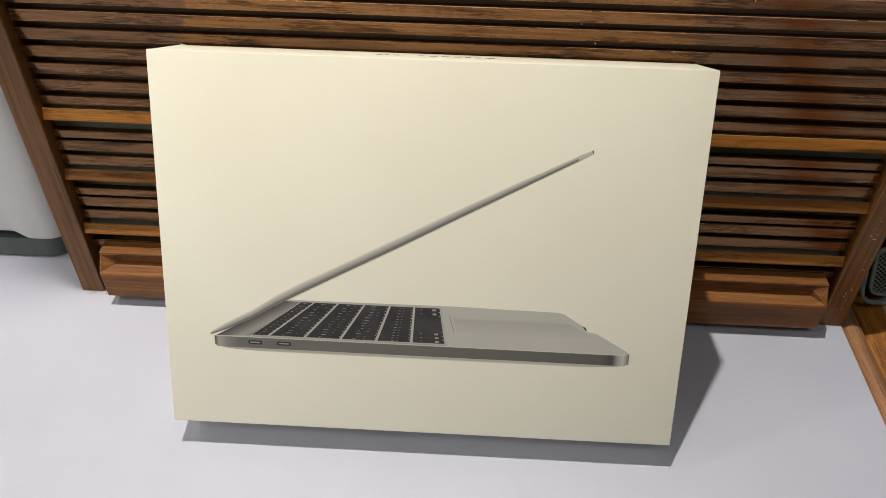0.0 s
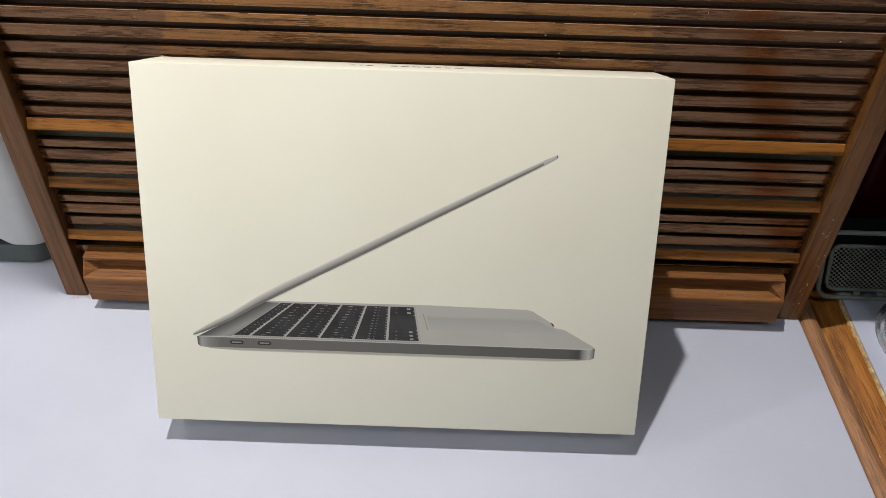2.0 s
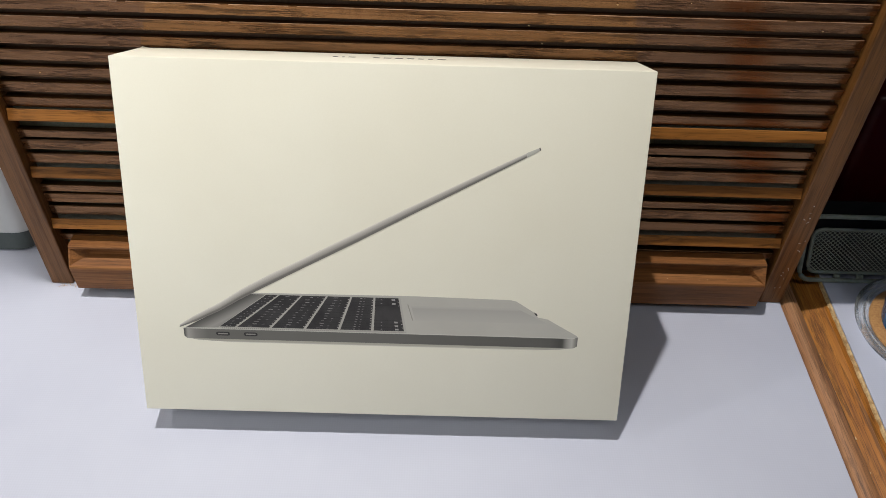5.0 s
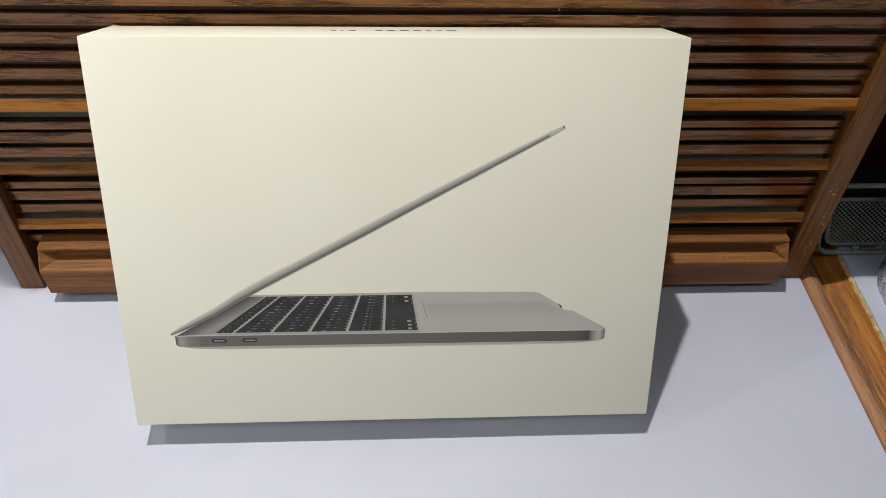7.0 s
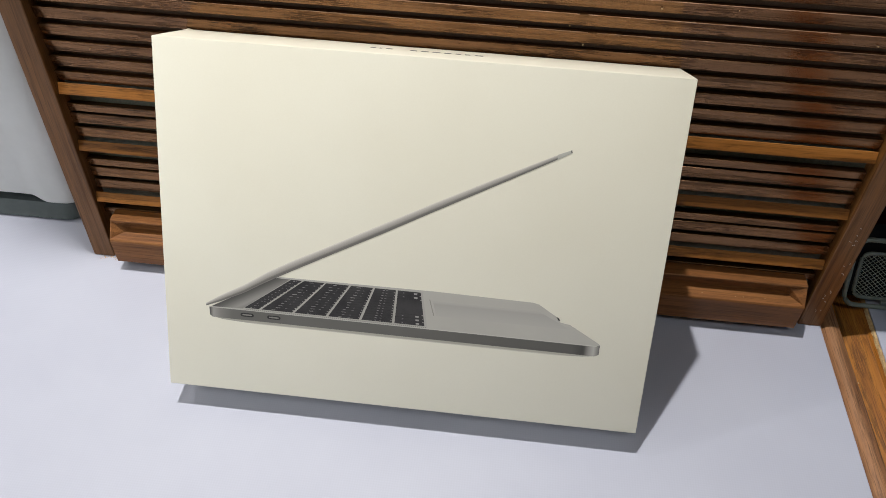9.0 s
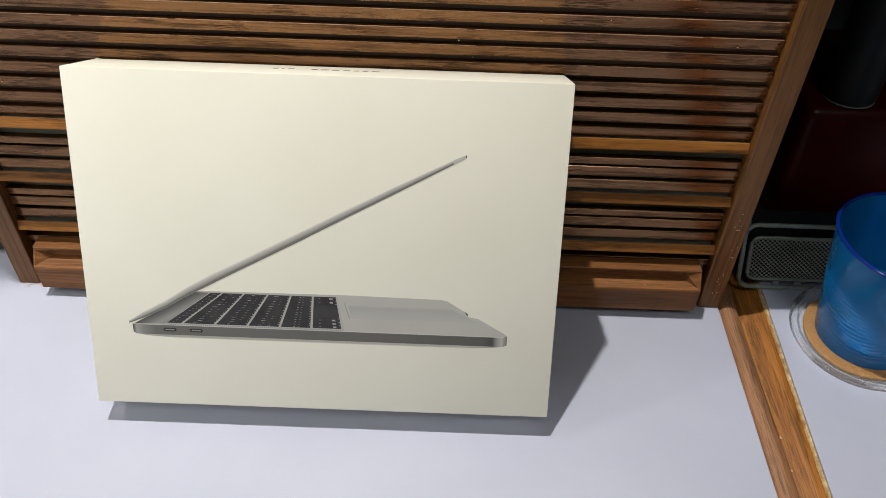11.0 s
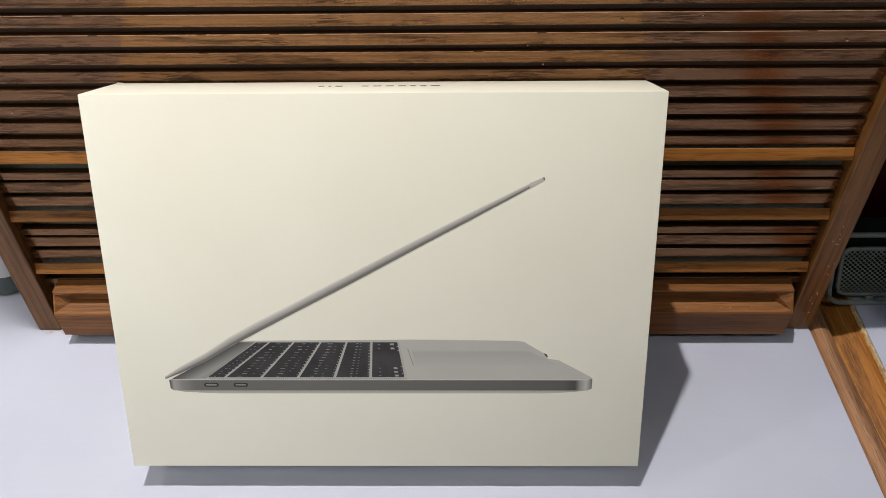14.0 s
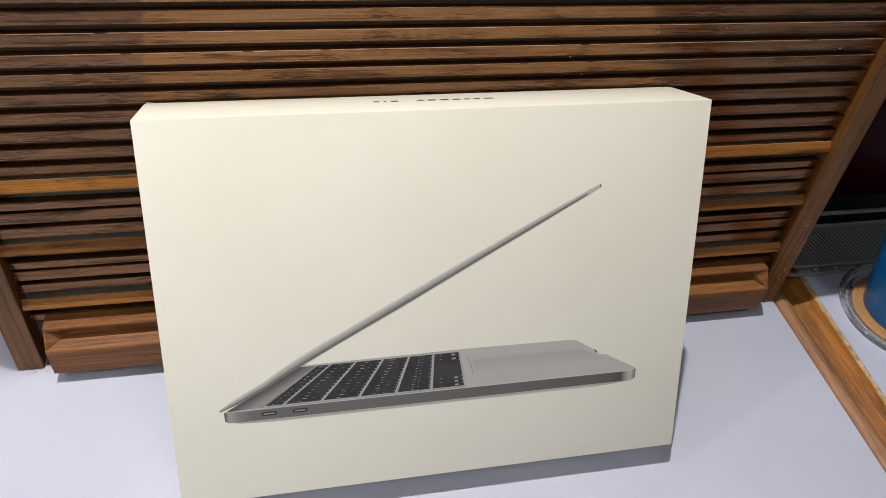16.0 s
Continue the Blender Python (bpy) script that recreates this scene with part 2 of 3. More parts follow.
GLOW_COOL = material("lit_frosted_pane", (0.8, 0.85, 0.86), 0.6)
bsdf(GLOW_COOL).inputs["Emission Color"].default_value = (0.88, 0.975, 1, 1)
bsdf(GLOW_COOL).inputs["Emission Strength"].default_value = 1.0


# ---- builders ----
def thing(name, m, label, category, group="", kind=""):
    ob = new(name)
    ob.empty_display_size = 0.03
    ob.matrix_world = m
    return tagged(ob, label, category, group, kind)


def mesh_from(name, bm, mat, smooth=False):
    bmesh.ops.recalc_face_normals(bm, faces=bm.faces)
    me = bpy.data.meshes.new(name)
    bm.to_mesh(me)
    bm.free()
    me.materials.append(mat)
    if smooth:
        me.shade_smooth()
        me.set_sharp_from_angle(angle=radians(35))
    return me


def part(name, bm, mat, parent, label="", smooth=False, m=None, kind=""):
    """One mesh under a thing or a part; its mesh is given in the parent's own axes."""
    me = bm if isinstance(bm, bpy.types.Mesh) else mesh_from(name, bm, mat, smooth)
    ob = new(name, me)
    ob.parent = parent
    if m is not None:
        ob.matrix_basis = m
    return tagged(ob, label, "", "", kind)


def solid(name, bm, mat, label, category="", group="", kind="", smooth=False):
    return tagged(new(name, mesh_from(name, bm, mat, smooth)), label, category, group, kind)


def box_bm(x0, x1, y0, y1, z0, z1, bevel=0.0, segments=2, bm=None):
    bm = bm or bmesh.new()
    r = bmesh.ops.create_cube(bm, size=1.0)
    for v in r["verts"]:
        v.co = ((x0 + x1) / 2 + v.co.x * (x1 - x0), (y0 + y1) / 2 + v.co.y * (y1 - y0), (z0 + z1) / 2 + v.co.z * (z1 - z0))
    if bevel:
        edges = list({e for v in r["verts"] for e in v.link_edges})
        bmesh.ops.bevel(bm, geom=edges, offset=bevel, segments=segments, affect="EDGES", profile=0.5)
    return bm


def prism_bm(outline, x0, x1, axis="x", bm=None, bevel=0.0):
    """A closed outline (two coordinates) drawn out along an axis."""
    bm = bm or bmesh.new()
    place = {"x": lambda a, b, t: (t, a, b), "y": lambda a, b, t: (a, t, b), "z": lambda a, b, t: (a, b, t)}[axis]
    ends = [[bm.verts.new(place(a, b, t)) for a, b in outline] for t in (x0, x1)]
    n = len(outline)
    for i in range(n):
        bm.faces.new((ends[0][i], ends[0][(i + 1) % n], ends[1][(i + 1) % n], ends[1][i]))
    bm.faces.new(ends[0])
    bm.faces.new(list(reversed(ends[1])))
    if bevel:
        bmesh.ops.bevel(bm, geom=list(bm.edges), offset=bevel, segments=1, affect="EDGES")
    return bm


def lathe_bm(profile, cx=0.0, cy=0.0, steps=64, bm=None):
    """Turns a closed profile of (radius, z) round an upright axis."""
    bm = bm or bmesh.new()
    rings = []
    for r, z in profile:
        if r < 1e-6:
            rings.append([bm.verts.new((cx, cy, z))] * steps)
        else:
            rings.append([bm.verts.new((cx + r * math.cos(2 * math.pi * k / steps), cy + r * math.sin(2 * math.pi * k / steps), z)) for k in range(steps)])
    for a, b in zip(rings, rings[1:]):
        for k in range(steps):
            quad = []
            for v in (a[k], a[(k + 1) % steps], b[(k + 1) % steps], b[k]):
                if v not in quad:
                    quad.append(v)
            if len(quad) > 2:
                bm.faces.new(quad)
    return bm


def tube_bm(points, radius, closed=False, sides=8, bm=None):
    """A round rod along a line of points."""
    bm = bm or bmesh.new()
    pts = [Vector(p) for p in points]
    n = len(pts)
    rings = []
    for i, p in enumerate(pts):
        a = pts[(i - 1) % n] if closed or i else p
        b = pts[(i + 1) % n] if closed or i < n - 1 else p
        d = (b - a).normalized()
        side = d.cross(Vector((0, 0, 1)) if abs(d.z) < 0.9 else Vector((0, 1, 0))).normalized()
        up = side.cross(d)
        rings.append([bm.verts.new(p + radius * (math.cos(2 * math.pi * k / sides) * side + math.sin(2 * math.pi * k / sides) * up)) for k in range(sides)])
    pairs = list(zip(rings, rings[1:])) + ([(rings[-1], rings[0])] if closed else [])
    for a, b in pairs:
        if closed and a is rings[-1]:
            off = min(range(sides), key=lambda o: sum((a[k].co - b[(k + o) % sides].co).length for k in range(sides)))
            b = b[off:] + b[:off]
        for k in range(sides):
            bm.faces.new((a[k], a[(k + 1) % sides], b[(k + 1) % sides], b[k]))
    if not closed:
        bm.faces.new(rings[0])
        bm.faces.new(list(reversed(rings[-1])))
    return bm


def lump_bm(x, y, z, r, rng, bm=None):
    bm = bm or bmesh.new()
    made = bmesh.ops.create_icosphere(bm, subdivisions=1, radius=r)["verts"]
    sx, sy = rng.uniform(0.7, 1.5), rng.uniform(0.6, 1.2)
    for v in made:
        k = rng.uniform(0.7, 1.25)
        v.co = (x + v.co.x * sx * k, y + v.co.y * sy * k, z + r * 0.6 + v.co.z * 0.7 * k)
    return bm


# ---- the counter and the room ----
PANEL_Y = 0.608                     # front of the slats
EDGE_X, RIGHT_X, RIGHT_Z, TOP_Z = 0.346, 0.3915, -0.0060, -0.0065
BACK_Y, CAB_Z = 0.90, 0.478

solid("countertop", box_bm(-1.3, EDGE_X, 0.02, BACK_Y, -0.038, TOP_Z, 0.0008), LAMINATE,
      "lavender-grey laminate countertop with a fine woven texture", "countertop", kind="structure")


def bead_outline():
    """A half-round wooden lip: outline in x and z."""
    pts = [(EDGE_X + 0.0002, -0.038), (EDGE_X + 0.0002, TOP_Z - 0.0022)]
    for k in range(13):
        a = radians(142 - 142 * k / 12)
        pts.append((EDGE_X + 0.0100 + 0.0100 * math.cos(a), TOP_Z - 0.0085 + 0.0100 * math.sin(a)))
    pts.append((EDGE_X + 0.020, -0.038))
    return pts


solid("trim", prism_bm(bead_outline(), 0.02, PANEL_Y + 0.06, "y"), BEAD, "worn rounded wooden lip along the countertop", "trim", kind="structure", smooth=True)
solid("groove_floor", box_bm(EDGE_X + 0.0201, 0.3675, 0.02, BACK_Y, -0.038, -0.0165), GROOVE, "dusty gap between two counters", "trim", kind="structure")
def tapered(bm):
    """The side counter runs a little askew: its edge comes nearer to the lip towards the front."""
    for v in bm.verts:
        if 0.38 < v.co.x < 1.0:
            v.co.x += 0.029 * (v.co.y - 0.515)
    return bm


solid("trim", tapered(prism_bm([(0.3676, -0.038), (0.3676, -0.0172), (0.3890, RIGHT_Z - 0.0014), (RIGHT_X, RIGHT_Z - 0.0012), (RIGHT_X, -0.038)], 0.02, BACK_Y, "y")), OAK,
      "honey-coloured oak edge board with open grain", "trim", kind="structure")
solid("countertop", tapered(box_bm(RIGHT_X + 0.0002, 1.5, 0.02, BACK_Y, -0.038, RIGHT_Z, 0.0006)), LAMINATE,
      "lavender-grey laminate side counter beyond an oak edge", "countertop", kind="structure")


def chipped_edge():
    """The bare, splintered rim of the raised counter."""
    rng = random.Random(5)
    bm = bmesh.new()
    y, prev = 0.02, None
    while y < BACK_Y:
        w = 0.0001 + 0.0005 * abs(noise.noise(Vector((y * 60, 0, 0)))) + 0.0003 * rng.random()
        h = RIGHT_Z + 0.0004 + 0.0003 * rng.random()
        row = [bm.verts.new(p) for p in ((0.3886 - 0.0008 * rng.random(), y, RIGHT_Z - 0.0022), (0.3890, y, h - 0.0008),
                                         (0.3900, y, h), (0.3902 + w, y, h), (0.3902 + w, y, RIGHT_Z - 0.004))]
        if prev:
            for a in range(4):
                bm.faces.new((prev[a], prev[a + 1], row[a + 1], row[a]))
        prev = row
        y += rng.uniform(0.0015, 0.005)
    return bm


solid("trim", tapered(chipped_edge()), CHIPPED, "splintered pale rim of the side counter", "trim", kind="structure")
solid("wall_back", box_bm(-1.7, 1.7, BACK_Y, BACK_Y + 0.1, -0.9, CEIL_Z), PAINT, "plain painted wall behind the counters", "wall", kind="structure")
solid("wall_front", box_bm(-1.7, 1.7, -2.3, -2.2, -0.9, CEIL_Z), PAINT, "plain painted wall", "wall", kind="structure")
# unseen side wall, made whiter than the others to bounce light on the posts
side = box_bm(-1.8, -1.7, -2.3, WINDOW_Y[0], -0.9, CEIL_Z)
box_bm(-1.8, -1.7, WINDOW_Y[1], 1.0, -0.9, CEIL_Z, bm=side)
box_bm(-1.8, -1.7, WINDOW_Y[0], WINDOW_Y[1], -0.9, WINDOW_Z[0], bm=side)
box_bm(-1.8, -1.7, WINDOW_Y[0], WINDOW_Y[1], WINDOW_Z[1], CEIL_Z, bm=side)
solid("wall_left", side, PAINT_WHITE, "unseen wall made white to bounce light, with an added window", "wall", kind="structure")
# made-up window: frame and glowing pane round the fill light
window = thing("fill_window_1", pose(-1.75, -0.65, 0.50), "unseen frosted window added in the side wall for fill light", "window", kind="structure")
part("pane", box_bm(-0.004, 0.004, -0.46, 0.46, -0.41, 0.41), GLOW_COOL, window, "glowing frosted pane")
for y0, y1, z0, z1 in ((-0.499, -0.46, -0.449, 0.449), (0.46, 0.499, -0.449, 0.449), (-0.46, 0.46, -0.449, -0.41), (-0.46, 0.46, 0.41, 0.449)):
    part("window_frame", box_bm(-0.025, 0.025, y0, y1, z0, z1, 0.003), FIXTURE, window)
solid("wall_right", box_bm(1.7, 1.8, -2.3, 1.0, -0.9, CEIL_Z), PAINT, "plain painted wall", "wall", kind="structure")
solid("floor", box_bm(-1.8, 1.8, -2.3, 1.0, -1.0, -0.9), FLOOR, "brown vinyl floor", "floor", kind="structure")
solid("ceiling", box_bm(-1.8, 1.8, -2.3, 1.0, CEIL_Z, CEIL_Z + 0.1), PAINT, "plain painted ceiling", "ceiling", kind="structure")
for x0, x1 in ((-1.3, EDGE_X + 0.014), (RIGHT_X, 1.5)):
    solid("base_cabinet", box_bm(x0 + 0.01, x1 - 0.005, 0.07, BACK_Y, -0.9, -0.0381, 0.002), WALNUT_Z, "dark wooden base cabinet under the counter", "cabinet", kind="structure")
# unseen cabinets, added to block the ceiling lamps over counter and niche
solid("wall_cabinet", box_bm(-0.3245, 0.352, 0.607, BACK_Y, CAB_Z, 1.55, 0.002), WALNUT_Z, "unseen dark wooden upper cabinet, added to shade the counter", "cabinet", kind="structure")
solid("wall_cabinet", box_bm(0.356, 1.5, 0.604, BACK_Y, CAB_Z, 1.55, 0.002), WALNUT_Z, "unseen dark wooden cabinet, added to darken the niche below", "cabinet", kind="structure")

# unseen stiles: the left one throws the post's long shadow, the right one matches
for x0, x1 in ((-0.3245, -0.3045), (0.3255, 0.3458)):
    solid("trim", box_bm(x0, x1, 0.599, 0.6068, CAB_Z, 1.55, 0.0012), WALNUT_Z, "unseen walnut stile added to cast a shadow on the counter", "trim", kind="structure")

# dark panel added over the plain wall, so the niche's shade is in its colour
solid("niche_back", box_bm(0.356, 1.5, 0.872, BACK_Y - 0.001, RIGHT_Z + 0.0002, CAB_Z - 0.0002), BIN_DARK, "dark panel added at the back of the niche for its shade", "wall", kind="structure")

for px, py, watts, tint, wide in DOWNLIGHTS_AND_FILL:
    k = wide / (0.046 if wide < 0.1 else 0.072)
    # the wide housings only carry the added fill lights
    label = "round white ceiling downlight, switched on" if k < 2 else "wide round white ceiling lamp, unseen, added as fill"
    can = thing("ceiling_lamp", pose(px, py, CEIL_Z), label, "lamp", "ceiling lamps")
    part("housing", lathe_bm([(0.0, 0.0), (0.060 * k, 0.0), (0.060 * k, -0.008), (0.042 * k, -0.020), (0.038 * k, -0.008), (0.0, -0.008)]), FIXTURE, can, smooth=True)
    part("diffuser", lathe_bm([(0.0, -0.0085), (0.037 * k, -0.0085), (0.037 * k, -0.0110), (0.0, -0.0120)]), GLOW, can, "glowing diffuser")


# ---- the slatted roll door ----
POST_L, POST_R, POST_Y = (-0.3245, -0.3045), (0.3255, 0.3458), 0.599
door = thing("tambour_cabinet", pose(0.01, 0.62, TOP_Z), "dark walnut counter cabinet with a closed slatted roll-down door", "cabinet")


def local(bm):
    bmesh.ops.translate(bm, verts=bm.verts, vec=(-0.01, -0.62, -TOP_Z))
    return bm


for (x0, x1), (s0, s1) in ((POST_L, (-0.3225, -0.3065)), (POST_R, (0.3275, 0.3438))):
    part("side_post", local(box_bm(x0, x1, POST_Y, POST_Y + 0.030, TOP_Z + 0.0002, CAB_Z - 0.001, 0.0012)), WALNUT_Z, door, "upright walnut post with scuffs")
    part("side_panel", local(box_bm(s0, s1, POST_Y + 0.0302, BACK_Y - 0.002, TOP_Z + 0.0002, CAB_Z - 0.001)), WALNUT_Z, door)
part("backing_cloth", local(box_bm(POST_L[1], POST_R[0], PANEL_Y + 0.0081, PANEL_Y + 0.0101, 0.004, 0.183)), CLOTH, door, "dark green cloth backing of the lower slats")
part("backing_cloth", local(box_bm(POST_L[1], POST_R[0], PANEL_Y + 0.0081, PANEL_Y + 0.0101, 0.1832, CAB_Z - 0.002)), CLOTH_BROWN, door, "dark brown backing of the upper slats")

SLAT_LEN = POST_R[0] - POST_L[1] - 0.0012
SLAT_X = (POST_R[0] + POST_L[1]) / 2


def slat_mesh(height, mat, depth=0.0080):
    hh, c, back = height / 2, 0.0004, 0.0012
    outline = [(-depth / 2 + c, -hh), (-depth / 2, -hh + c), (-depth / 2, hh - c), (-depth / 2 + c, hh), (-depth / 2 + 0.0012, hh - 0.0003), (depth / 2, back), (depth / 2, -back), (-depth / 2 + 0.0012, -hh + 0.0003)]
    return mesh_from("slat", prism_bm(outline, -SLAT_LEN / 2, SLAT_LEN / 2), mat)


FULL, LIFTED, THIN = slat_mesh(0.0099, WALNUT), slat_mesh(0.0094, WALNUT_LIT), slat_mesh(0.0072, WALNUT)
PITCH = 0.01343


def slat(me, z, tilt, out=0.0, label=""):
    part("slat", me, WALNUT, door, label, m=pose(SLAT_X - 0.01, PANEL_Y + 0.0040 - out - 0.62, z - 0.0036 - TOP_Z, tilt, 0, 0))


SLAT_RNG = random.Random(11)
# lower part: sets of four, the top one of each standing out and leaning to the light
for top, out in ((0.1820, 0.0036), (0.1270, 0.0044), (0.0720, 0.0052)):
    slat(LIFTED, top - 0.0057, -22.0, out, "slat standing proud, coloured paler for the light on it")
    slat(THIN, top - 0.0235, 5.0)
    if top > 0.08:
        slat(FULL, top - 0.0340, SLAT_RNG.uniform(2, 4))
        slat(FULL, top - 0.0475, SLAT_RNG.uniform(2, 4))
UPPER = [(0.1880 + PITCH * k, SLAT_RNG.uniform(10.0, 13.0), SLAT_RNG.uniform(-0.0003, 0.0003)) for k in range(21)]
for z, tilt, out in UPPER:
    slat(FULL, z, tilt, out)


def worn_edge(z, tilt, strength, rng):
    """Pale wood along the upper front edge of a slat: wear and painted highlight, in uneven stretches."""
    bm = bmesh.new()
    x = POST_L[1] + 0.002
    turn = Matrix.Rotation(radians(tilt), 3, "X")
    while x < POST_R[0] - 0.004:
        end = min(x + rng.uniform(0.010, 0.060), POST_R[0] - 0.002)
        h = rng.uniform(0.00004, 0.00018) * strength
        rows = []
        for px in (x, (x + end) / 2, end):
            k = h * (1.0 if 0 < px - x < end - x else 0.55)
            rows.append([bm.verts.new(Vector((px, PANEL_Y + 0.0040, z - 0.0036)) + turn @ Vector((0, dy, dz)))
                         for dy, dz in ((-0.00408, 0.00455 - k), (-0.00408, 0.00458), (-0.00382, 0.00490))])
        for a, b in zip(rows, rows[1:]):
            for q in range(2):
                bm.faces.new((a[q], a[q + 1], b[q + 1], b[q]))
        x = end + rng.choice((0.0, 0.0, 0.0, 0.006))
    return bm


def pull_outline(scoop):
    """Cross-section of the bottom rail in y and z; scoop 0 is solid, 1 has the full finger groove."""
    f = PANEL_Y
    a, b = Vector((f - 0.0140, 0.0438)), Vector((f - 0.0234, 0.0310))
    groove = [Vector((f + y, z)) for y, z in ((-0.0095, 0.0430), (-0.0095, 0.0338))]
    line = [a.lerp(b, (0.04, 0.96)[k]).lerp(g, scoop) for k, g in enumerate(groove)]
    return ([(f + 0.0060, 0.0022), (f + 0.0060, 0.0465), (f - 0.0134, 0.0462), (f - 0.0140, 0.0455), tuple(a)] + [tuple(p) for p in line]
            + [tuple(b), (f - 0.0243, 0.0294), (f - 0.0228, 0.0032), (f - 0.0216, 0.0022)])


def loft_bm(stations):
    """Cross-sections in y and z, joined along x and closed at both ends."""
    bm = bmesh.new()
    rows = [[bm.verts.new((x, y, z)) for y, z in outline] for x, outline in stations]
    n = len(rows[0])
    for a, b in zip(rows, rows[1:]):
        for k in range(n):
            bm.faces.new((a[k], a[(k + 1) % n], b[(k + 1) % n], b[k]))
    bm.faces.new(rows[0])
    bm.faces.new(list(reversed(rows[-1])))
    return bm


WEAR_RNG = random.Random(17)
for k, strength in ((5, 0.4), (6, 1.2), (7, 1.0)):
    z, tilt, out = UPPER[k]
    edge = worn_edge(z, tilt, strength, WEAR_RNG)
    bmesh.ops.translate(edge, verts=edge.verts, vec=(0, -out, 0))
    part("worn_edge", local(edge), WORN_GLINT, door, "pale worn edge of a slat with a painted highlight", kind="stuff")

PULL_X0, PULL_X1 = -0.2930, 0.3165
part("pull_rail", local(loft_bm([(x, pull_outline(k)) for x, k in ((PULL_X0, 0.0), (PULL_X0 + 0.0010, 0.0), (PULL_X0 + 0.0155, 1.0), (PULL_X1 - 0.0155, 1.0), (PULL_X1 - 0.0010, 0.0), (PULL_X1, 0.0))])),
     PULL, door, "bottom rail with a worn finger groove")



SCUFF_RNG = random.Random(21)
for n in range(14):
    sz = SCUFF_RNG.uniform(0.012, 0.115)
    sx, a = 0.337 + SCUFF_RNG.gauss(0, 0.0022), SCUFF_RNG.uniform(0.6, 2.4)
    ln = SCUFF_RNG.uniform(0.0006, 0.0030)
    pts = [(sx + ln * math.cos(a + k * 0.4) * k / 3, POST_Y - 0.00005, sz + ln * math.sin(a + k * 0.4) * k / 3) for k in range(4)]
    part("scuff", local(tube_bm(pts, SCUFF_RNG.uniform(0.00008, 0.00018), sides=4)), CARD, door, "pale scuff mark")


CHIP_RNG = random.Random(31)
for cx, cz, cr in ((0.146, 0.276, 0.0011), (0.196, 0.279, 0.0005), (0.292, 0.261, 0.0006), (0.214, 0.1668, 0.0005), (0.303, 0.167, 0.0005), (0.087, 0.2590, 0.0006), (0.098, 0.2455, 0.0006), (-0.268, 0.210, 0.0006)):
    part("chip", local(lump_bm(cx, PANEL_Y - 0.0007, cz, cr, CHIP_RNG)), CRUMB, door, "pale chip in the varnish")
for cx in (0.245, 0.262, 0.266, 0.259, 0.231, 0.284):
    part("chip", local(lump_bm(cx, CHIP_RNG.uniform(0.5860, 0.5960), 0.0318, 0.0004, CHIP_RNG)), CRUMB, door, "pale chip in the varnish")


def splinters(bm, x, y, z, count, spread, rng):
    for _ in range(count):
        px, py, a = x + rng.gauss(0, spread), y + rng.gauss(0, spread * 0.25), rng.uniform(0, math.pi)
        ln = rng.uniform(0.0005, 0.0018)
        tube_bm([(px, py, z + 0.0004), (px + ln * math.cos(a), py + ln * 0.6 * math.sin(a), z + 0.0004 + rng.uniform(0, 0.0004))], 0.00022, sides=4, bm=bm)
    return bm


tagged(solid("wood_splinters", splinters(bmesh.new(), -0.311, 0.5965, TOP_Z, 22, 0.0045, random.Random(3)), CRUMB,
             "tiny pale splinters at the foot of the walnut post", "debris"), kind="stuff")
rng = random.Random(8)
for cy, cr in ((0.4609, 0.0016), (0.5469, 0.0013), (0.430, 0.0011), (0.507, 0.0008), (0.385, 0.0009)):
    solid("crumb", lump_bm(0.3685, cy, -0.0168, cr * 0.95, rng), CRUMB, "pale crumb in the gap between the counters", "crumb", "crumbs in the gap", smooth=True)


# ---- the laptop box ----
BOX_W, BOX_H, BOX_D, LEAN = 0.358, 0.262, 0.058, 24.0
carton = thing("laptop_box", pose(-0.0105, 0.5020, TOP_Z, -LEAN, 0, 0), "cream-white laptop carton leaning back against the slats", "box")
part("carton_body", box_bm(-BOX_W / 2, BOX_W / 2, -BOX_D, 0, 0, BOX_H, 0.0007, 2), CARD, carton, smooth=True)


part("corner_tab", prism_bm([(-BOX_W / 2 + 0.0004, BOX_H - 0.0002), (-BOX_W / 2 + 0.0020, BOX_H + 0.0008), (-BOX_W / 2 + 0.0040, BOX_H + 0.0004), (-BOX_W / 2 + 0.0070, BOX_H - 0.0002)], -0.0016, -0.0004, "y"), CARD, carton, "small folded tab")


def print_bm(points, lift):
    """A flat patch of ink on the front: outline in mm from the middle and from the foot."""
    y0, y1 = -BOX_D - 0.00004, -BOX_D - 0.00004 - lift
    return prism_bm([(u / 1000 * 1.011, (v + 1.6) / 1000 * 1.004) for u, v in points], y1, y0, "y")


def ink(name, points, mat, lift, parent, label=""):
    return part(name, print_bm(points, lift * 0.00003), mat, parent, label)


